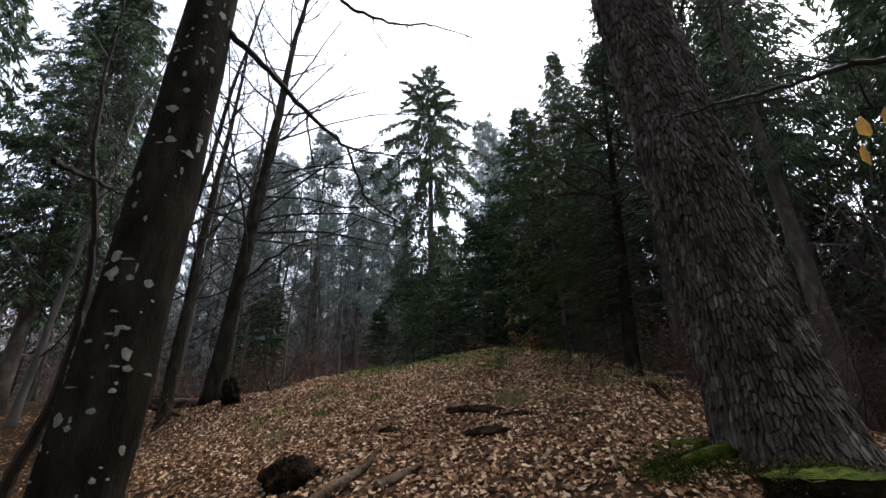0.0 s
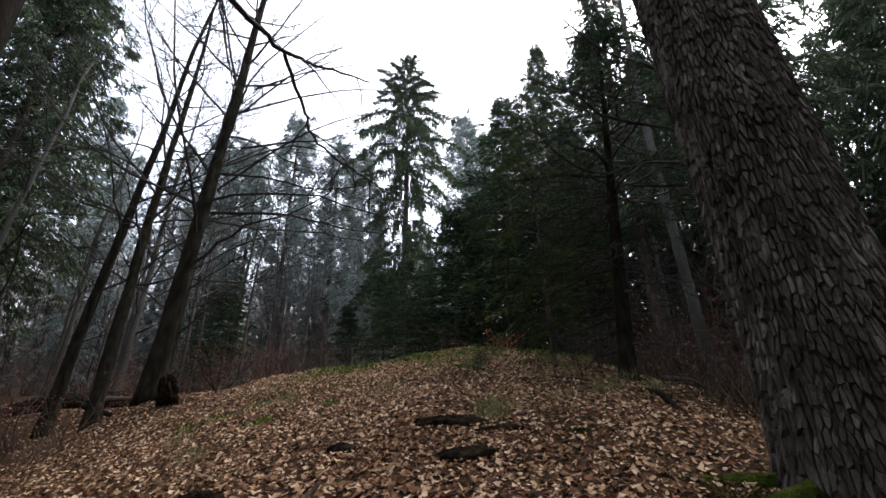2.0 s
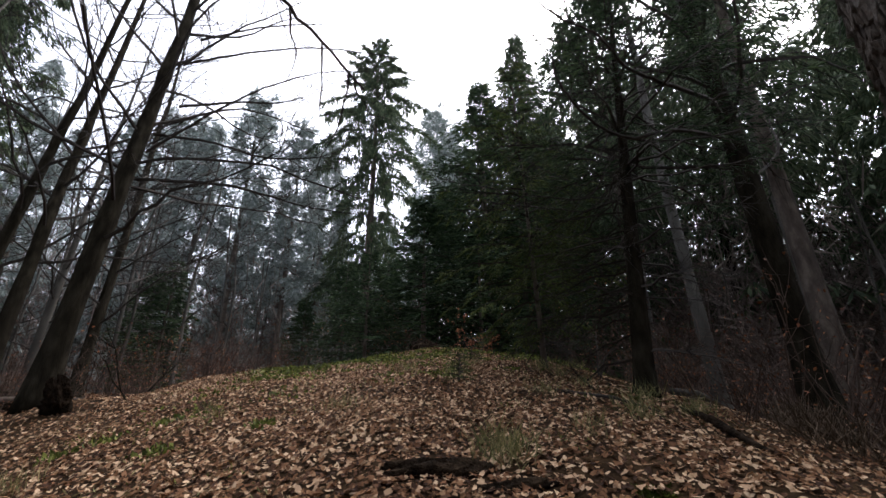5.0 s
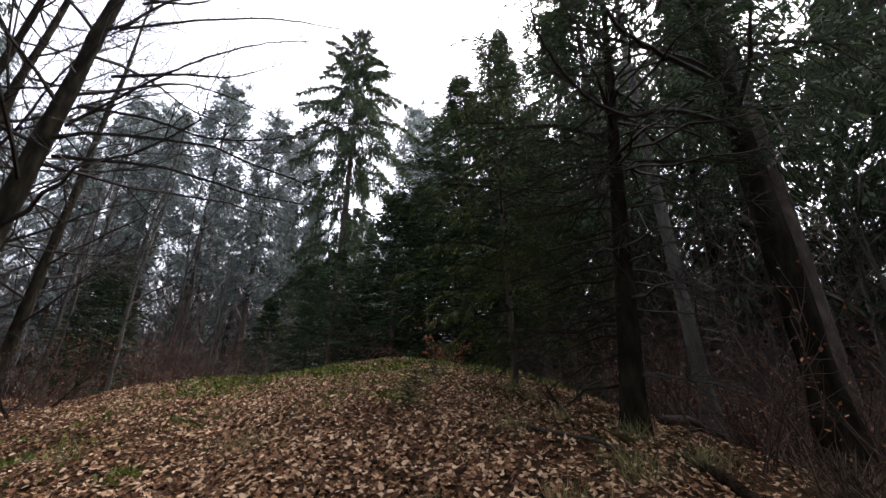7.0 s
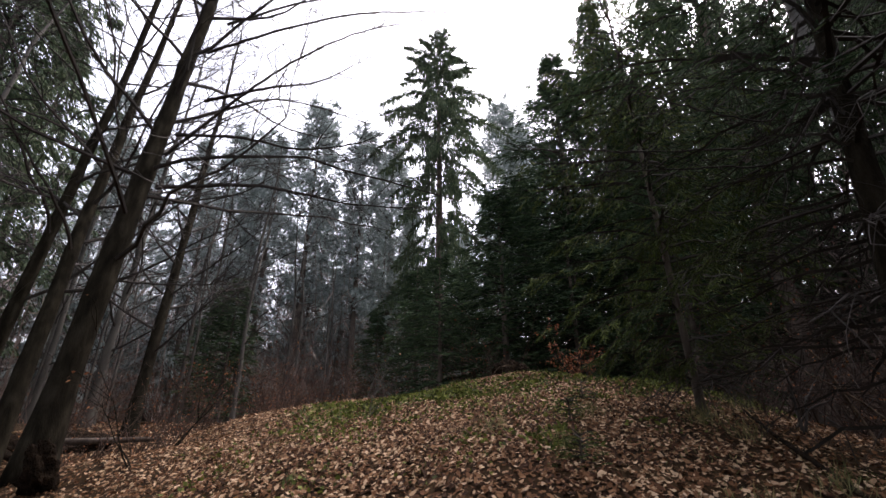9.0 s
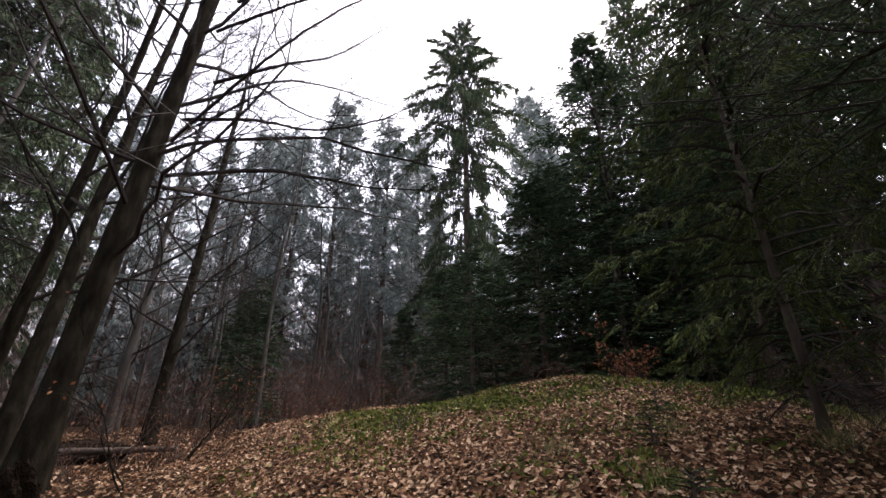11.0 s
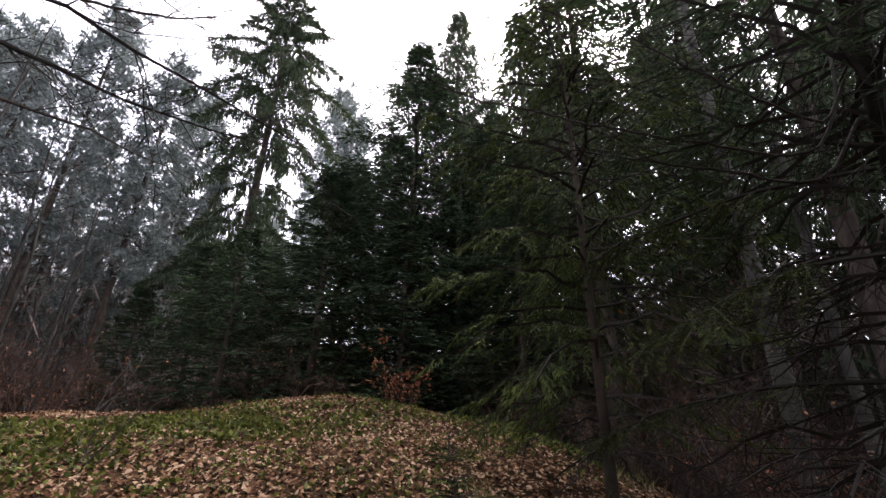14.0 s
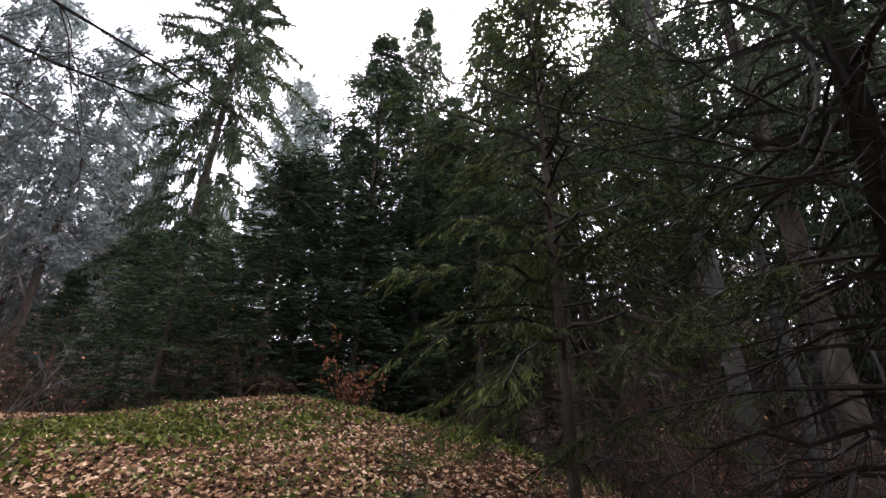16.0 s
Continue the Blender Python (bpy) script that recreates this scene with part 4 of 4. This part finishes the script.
for i, (x, y, h) in enumerate(((1.3, 10.8, 0.25), (1.6, 12.4, 0.3), (2.1, 13.6, 0.3))):
    conifer("fir_seedling", "tiny green fir seedling among dead leaves", (x, y), h + 0.15, 0.10, 0.1, 320 + i, YOUNG_FIR, style="fir", step=0.07, per=4, twigs=5, blades=7, size=(0.05, 0.010), trunk=0.007, group="fir seedlings")


for i, (x, y) in enumerate(((-3.13, 9.9), (-3.51, 9.68), (-2.65, 10.26), (-2.2, 8.9), (-1.3, 9.4), (1.2, 11.3), (1.31, 12.0), (1.05, 11.7))):
    tuft("bramble", "bright green sprig between fallen leaves", (x, y), GREEN_LEAF, 60, 0.09, (0.075, 0.04, 1.3), 600 + i)
for i, (x, y) in enumerate(((1.05, 7.15), (0.95, 7.3), (3.7, 8.6), (3.5, 9.3), (2.7, 8.1), (3.1, 12.0), (4.4, 13.4))):
    tuft("grass_tuft", "drooping green and straw-coloured grass tuft", (x, y), GRASS, 130, 0.11, (0.24, 0.007, 1.5), 620 + i, "grass", "grass tufts")
for i, (x, y) in enumerate(((4.32, 7.8), (4.6, 8.1), (4.5, 7.5), (5.1, 8.6))):
    tuft("dry_fern", "clump of tan dead fern at the foot of the tree", (x, y), DEAD_WOOD, 150, 0.16, (0.34, 0.014, 1.5), 640 + i, "fern", "dry ferns")
for i, (x, y, r) in enumerate(((1.71, 6.35, 0.06), (3.72, 8.63, 0.2), (3.3, 9.5, 0.12), (4.2, 9.6, 0.25), (3.6, 10.3, 0.2))):
    tuft("moss_patch", "green moss cushion between dead leaves", (x, y), MOSS, 700, r, (0.03, 0.008, 0.9), 660 + i, "moss", "moss patches")
for i, (x, y, h) in enumerate(((-4.6, 13.6, 2.4), (-5.6, 16.2, 2.9), (3.1, 17.4, 1.6), (4.6, 17.2, 2.0))):
    shrub("beech_sapling", "thin bare sapling at the edge of the mound", (x, y), h, 680 + i, 2, DARK_BARK, RUST_LEAF, 14, 0.06)


# ---- wood and earth on the ground ----
def lump(name, label, at, size, mat, seed, category, rough=0.25, turn=0.0, sink=0.3, rings=22, sides=40):
    """An uneven low body, pressed into the ground."""
    rng = np.random.RandomState(seed)
    s = Soup()
    ph = np.linspace(0.02, math.pi - 0.02, rings)
    th = np.arange(sides) * 2 * math.pi / sides
    PH, TH = np.meshgrid(ph, th, indexing="ij")
    r = 1 + rough * (0.5 * np.sin(3 * TH + rng.uniform(0, 6)) * np.sin(2 * PH) + 0.35 * np.sin(5 * TH + 3 * PH + rng.uniform(0, 6))) + rough * 0.22 * rng.normal(size=PH.shape) + rough * 0.25 * np.sin(11 * TH + 7 * PH) * np.sin(9 * PH)
    x, y, z = size[0] * r * np.sin(PH) * np.cos(TH), size[1] * r * np.sin(PH) * np.sin(TH), size[2] * r * np.cos(PH)
    i, j = np.meshgrid(np.arange(rings - 1), np.arange(sides), indexing="ij")
    j2 = (j + 1) % sides
    s.add(np.stack([x, y, z], -1), np.stack([i * sides + j, (i + 1) * sides + j, (i + 1) * sides + j2, i * sides + j2], -1).reshape(-1, 4))
    s.f.append(list(range(sides)))
    s.f.append([(rings - 1) * sides + q for q in reversed(range(sides))])
    ob = new(name, s.mesh(name, mat, True))
    gx1, gy1 = slope(*at)
    ob.matrix_world = Matrix.Translation((at[0], at[1], ground_at(*at) + size[2] * (1 - 2 * sink) * 0.5)) @ pose(0, 0, 0, math.degrees(math.atan(gy1)), -math.degrees(math.atan(gx1)), turn)
    return tagged(ob, label, category)


def slope(x, y):
    e = 0.05
    return (height(x + e, y) - height(x - e, y)) / (2 * e), (height(x, y + e) - height(x, y - e)) / (2 * e)


lump("earth_clod", "dark heap of dug earth among the leaves", (-1.52, 5.25), (0.27, 0.22, 0.19), ROT_WOOD, 401, "earth", 0.34)
lump("rotten_log", "dark rotten piece of wood lying in leaves", (0.43, 7.15), (0.40, 0.11, 0.08), ROT_WOOD, 402, "log", 0.25, -6)
lump("rotten_log", "dark rotten piece of wood lying in leaves", (0.46, 6.02), (0.29, 0.10, 0.08), ROT_WOOD, 403, "log", 0.25, -12)
lump("bark_piece", "small dark clod of bark in the leaves", (-0.69, 6.6), (0.13, 0.09, 0.07), ROT_WOOD, 404, "bark", 0.3)
lump("rotten_log", "brown rotten stick half hidden in leaves", (0.92, 6.75), (0.26, 0.06, 0.05), ROT_WOOD, 405, "log", 0.3, -14)
lump("tree_stump", "small dark broken stump at the mound's edge", (-5.58, 13.1), (0.20, 0.18, 0.40), ROT_WOOD, 406, "stump", 0.5, 0, 0.12)
mossy = thing("tree_stump", "low sawn stump with green moss on top", "stump", at=(2.38, 3.25, ground_at(2.38, 3.25) - 0.1))
rng = np.random.RandomState(64)
th, zz = np.arange(36) * 2 * math.pi / 36, np.linspace(0, 0.38, 9)
TH, ZZ = np.meshgrid(th, zz)
rr = 0.35 * (1 + 0.10 * np.sin(3 * TH + 1) + 0.05 * np.sin(7 * TH)) * (1 + 0.35 * np.exp(-ZZ / 0.1)) + 0.006 * rng.normal(size=TH.shape)
body, cap = Soup(), Soup()
ii, jj = np.meshgrid(np.arange(8), np.arange(36), indexing="ij")
body.add(np.stack([rr * np.cos(TH), rr * np.sin(TH), ZZ], -1), np.stack([ii * 36 + jj, ii * 36 + (jj + 1) % 36, (ii + 1) * 36 + (jj + 1) % 36, (ii + 1) * 36 + jj], -1).reshape(-1, 4))
part("stump_wood", body, ROT_WOOD, mossy, "dark wet wood", True)
rings = np.stack([np.stack([rr[-1] * k * np.cos(th), rr[-1] * k * np.sin(th), 0.372 + 0.05 * (1 - k ** 3) + 0.014 * rng.normal(size=36)], -1) for k in (1.03, 0.9, 0.7, 0.5, 0.3, 0.1)])
ii, jj = np.meshgrid(np.arange(5), np.arange(36), indexing="ij")
cap.add(rings, np.stack([ii * 36 + jj, ii * 36 + (jj + 1) % 36, (ii + 1) * 36 + (jj + 1) % 36, (ii + 1) * 36 + jj], -1).reshape(-1, 4))
cap.f.append([5 * 36 + q for q in range(36)])
part("moss_cap", cap, MOSS, mossy, "bright green moss", True)
lump("tree_stump", "old stump at the crest under hanging roots", (1.55, 18.3), (0.44, 0.38, 0.36), ROT_WOOD, 408, "stump", 0.3, 0, 0.25)
lump("earth_bank", "dark bank of earth under fallen trees", (-11.5, 19.6), (2.2, 0.5, 0.35), ROT_WOOD, 409, "earth", 0.2, 8)
tuft("bramble", "green bramble leaves grown over the stump", (1.6, 18.2), GREEN_LEAF, 120, 0.3, (0.09, 0.06, 0.9), 290)
for x, y, r, i in ((2.30, 3.22, 0.13, 0), (2.05, 4.40, 0.17, 1), (1.70, 4.05, 0.14, 2), (2.25, 4.15, 0.16, 3), (2.48, 3.28, 0.13, 4), (1.85, 4.28, 0.15, 5), (2.15, 3.05, 0.10, 6)):
    ob = tuft("moss_patch", "bright green moss at the foot of the tree", (x, y), MOSS, 900, r, (0.035, 0.008, 0.9), 340 + i, "moss", "moss patches")
    ob.location.z += 0.29 if i in (0, 4) else 0.03
roots = thing("root_twigs", "pale bare roots hanging over the crest stump", "roots", at=(1.55, 18.25, ground_at(1.55, 18.25)))
rng = np.random.RandomState(63)
for i in range(9):
    a = rng.uniform(0, 6.28)
    s = Soup()
    r0 = rng.uniform(0.3, 0.9)
    pts = [(r0 * q * math.cos(a), r0 * q * math.sin(a) - 0.1, rng.uniform(0.26, 0.36) * (1 - q ** 2.2) + 0.05 * rng.normal() * (q > 0.1)) for q in np.linspace(0.02, 1.0, 7)]
    s.tube(pts, np.linspace(0.010, 0.004, 7), 4)
    part("root", s, DEAD_WOOD, roots)


def stick(name, label, points, radii, mat, category="branch", wobble=0.01, seed=1, sides=8):
    """A branch lying through the given places."""
    rng = np.random.RandomState(seed)
    p = np.array(points, float)
    t = np.linspace(0, len(p) - 1, 7 * len(p))
    line = np.stack([np.interp(t, np.arange(len(p)), p[:, i]) for i in range(3)], 1)
    line += np.cumsum(rng.normal(size=line.shape), axis=0) * wobble * 0.35
    s = Soup()
    s.tube(line, np.interp(t, np.arange(len(p)), radii) * (1 + 0.05 * np.sin(t * 2.3) + 0.05 * np.sin(t * 5.1 + seed)), sides)
    return tagged(new(name, s.mesh(name, mat, True)), label, category)


def on(x, y, up=0.0):
    return (x, y, ground_at(x, y) + up)


stick("dead_branch", "thick bare forked branch lying in the leaves", [on(-1.2, 4.55, 0.02), on(-0.95, 4.85, 0.05), on(-0.75, 5.05, 0.08), on(-0.62, 5.15, 0.22)], (0.06, 0.055, 0.042, 0.012), DEAD_WOOD, seed=2)
stick("dead_branch", "short piece of bare branch in the leaves", [on(-0.6, 4.7, 0.02), on(-0.35, 4.9, 0.04), on(-0.2, 5.0, 0.06)], (0.05, 0.04, 0.03), DEAD_WOOD, seed=3)
stick("dead_branch", "thin dark stick lying on leaves", [on(2.4, 9.6, 0.03), on(2.9, 9.0, 0.08), on(3.2, 8.5, 0.03)], (0.02, 0.018, 0.01), TWIG_BARK, seed=4)
stick("fallen_log", "grey fallen log on the wood floor", [on(-12.8, 19.2, 0.2), on(-10.5, 19.4, 0.3), on(-8.0, 19.9, 0.15)], (0.10, 0.09, 0.06), BROWN_BARK, "log", seed=5)
stick("fallen_log", "fallen dark log on the wood floor", [on(-13.5, 18.0, 0.1), on(-11.0, 18.4, 0.3), on(-9.2, 17.6, 0.1)], (0.12, 0.11, 0.07), ROT_WOOD, "log", seed=6)
stick("fallen_log", "thin fallen stem beside the mound", [on(5.4, 11.6, 0.08), on(6.6, 12.6, 0.2), on(8.0, 13.2, 0.12)], (0.07, 0.06, 0.04), GREY_BARK, "log", seed=7)
for i, (x, y, dx, dy, h) in enumerate(((4.3, 12.1, 0.5, 0.25, 0.7), (4.4, 12.4, 0.7, 0.1, 0.5), (4.2, 12.0, 0.3, 0.5, 0.9), (5.2, 12.2, -0.5, 0.6, 1.6), (5.9, 11.6, -0.6, 0.4, 1.4))):
    stick("dead_branch", "thin dead branch standing in the thicket", [on(x, y), on(x + dx * 0.4, y + dy * 0.4, h * 0.6), on(x + dx, y + dy, h)], (0.02, 0.015, 0.006), DEAD_WOOD if i > 2 else TWIG_BARK, seed=20 + i, sides=5)
stick("dead_branch", "long dark branch lying on the leaves", [on(3.92, 12.6, 0.10), on(3.6, 11.5, 0.05), on(3.25, 10.5, 0.06), on(3.02, 9.8, 0.02)], (0.012, 0.022, 0.026, 0.02), ROT_WOOD, seed=31)
stick("dead_branch", "dark rotten branch below the fir", [on(3.75, 9.0, 0.02), on(3.62, 8.3, 0.06), on(3.45, 7.7, 0.05), on(3.3, 7.15, 0.02)], (0.03, 0.05, 0.045, 0.02), ROT_WOOD, seed=32)
stick("dead_branch", "pale bare stick lying beside the mound", [on(5.0, 10.8, 0.03), on(5.7, 11.15, 0.10), on(6.6, 11.6, 0.05)], (0.022, 0.02, 0.01), DEAD_WOOD, seed=33)
stick("dead_branch", "pale crooked stick leaning in the thicket", [on(4.9, 11.0, 0.0), on(4.6, 11.5, 0.55), on(4.3, 12.0, 0.85), on(4.15, 12.5, 1.35)], (0.014, 0.012, 0.009, 0.004), DEAD_WOOD, seed=34, sides=5)
s = Soup()
for i, (dx, dy, w) in enumerate(((-1.5, -0.25, 0.10), (-1.2, 0.5, 0.09), (1.2, 0.3, 0.1))):
    bx, by = BIG[0] + dx * 0.28, BIG[1] + dy * 0.28
    pts = [on(bx + (dx * 0.75) * q + 0.05 * math.sin(5 * q + i), by + (dy * 0.75) * q + 0.05 * math.cos(4 * q + i), 0.10 * (1 - q) ** 1.5 - 0.03) for q in np.linspace(0, 1, 9)]
    g = Soup()
    g.tube(np.array(pts) - np.array((*BIG, ground_at(*BIG) - 0.25)), np.linspace(w * 1.2, 0.03, 9) * (1 + 0.1 * np.sin(np.arange(9) * 2.1)), 10)
    part("root", g, MOSS if i < 2 else FISSURE, big, "surface root grown over with moss" if i < 2 else "dark surface root", smooth=True)

# ---- leaves on the ground ----


def leaf_shape(rng, size):
    """One curled dry leaf: six points, four faces."""
    ln, wd = size * rng.uniform(0.8, 1.25), size * rng.uniform(0.45, 0.7)
    c1, c2 = rng.uniform(-0.3, 0.5, 2) * size
    u = np.array([0, 0.3, 0.32, 0.72, 0.7, 1.0])
    v = np.array([0, -0.5, 0.5, -0.42, 0.42, 0])
    z = c1 * (u - 0.5) ** 2 * 2 + c2 * v * 0.6 + rng.uniform(-0.12, 0.12, 6) * size
    return np.stack([(u - 0.5) * ln, v * wd, z], 1), [[0, 2, 1], [1, 2, 4], [1, 4, 3], [3, 4, 5]]


def turned(rng, pts, x, y, tilt):
    a = rng.uniform(0, 6.283)
    ca, sa = math.cos(a), math.sin(a)
    q = pts.copy()
    q[:, 0], q[:, 1] = pts[:, 0] * ca - pts[:, 1] * sa, pts[:, 0] * sa + pts[:, 1] * ca
    q[:, 2] += q[:, 0] * rng.normal() * tilt + q[:, 1] * rng.normal() * tilt
    return q


rng = np.random.RandomState(90)
leaf_kinds = [leaf_shape(rng, 0.075) for _ in range(24)]
litter = Soup()
n_leaf, n_far = 205000, 26000
lx = np.where(rng.uniform(0, 1, n_leaf) < 0.7, rng.normal(-0.3, 3.2, n_leaf), rng.uniform(-17, 14, n_leaf))
ly = rng.normal(1.0, 1.5, n_leaf) * 0.6 + 21 * rng.uniform(0, 1, n_leaf) ** 0.92
lx[:n_far], ly[:n_far] = rng.uniform(-15, 3, n_far), rng.uniform(17.5, 32, n_far)
lz = height(lx, ly)
sx, sy = slope(lx, ly)
for i in range(n_leaf):
    if rng.uniform() < 0.25 and math.sin(lx[i] * 1.9 + 0.7 * ly[i]) * math.sin(ly[i] * 1.4 - lx[i]) > 0.35:
        continue
    pts, faces = leaf_kinds[i % 24]
    q = turned(rng, pts * rng.uniform(0.45, 1.0) * (1.9 if i < n_far else 1.0), 0, 0, 0.25)
    q[:, 2] += q[:, 0] * sx[i] + q[:, 1] * sy[i] + lz[i] + 0.008 + rng.uniform(0, 0.03)
    q[:, 0] += lx[i]
    q[:, 1] += ly[i]
    litter.add(q, faces)
tagged(new("leaf_litter", litter.mesh("leaf_litter", DEAD_LEAF)), "fallen brown and tan beech leaves covering the mound", "leaves", kind="stuff")
leaf_meshes = []
for pts, faces in leaf_kinds[:8]:
    one = Soup()
    one.add(pts, faces)
    leaf_meshes.append(one.mesh("leaf", LEAF_PIECE))
for i in range(300):
    x, y = rng.uniform(-1.6, 1.8), rng.uniform(4.6, 8.6)
    gx1, gy1 = slope(x, y)
    leaf = new("leaf", leaf_meshes[i % 8])
    leaf.parent = ground
    leaf.matrix_world = Matrix.Translation((x, y, ground_at(x, y) + 0.035)) @ pose(0, 0, 0, math.degrees(math.atan(gy1)) + rng.normal() * 12, -math.degrees(math.atan(gx1)) + rng.normal() * 12, rng.uniform(0, 360))
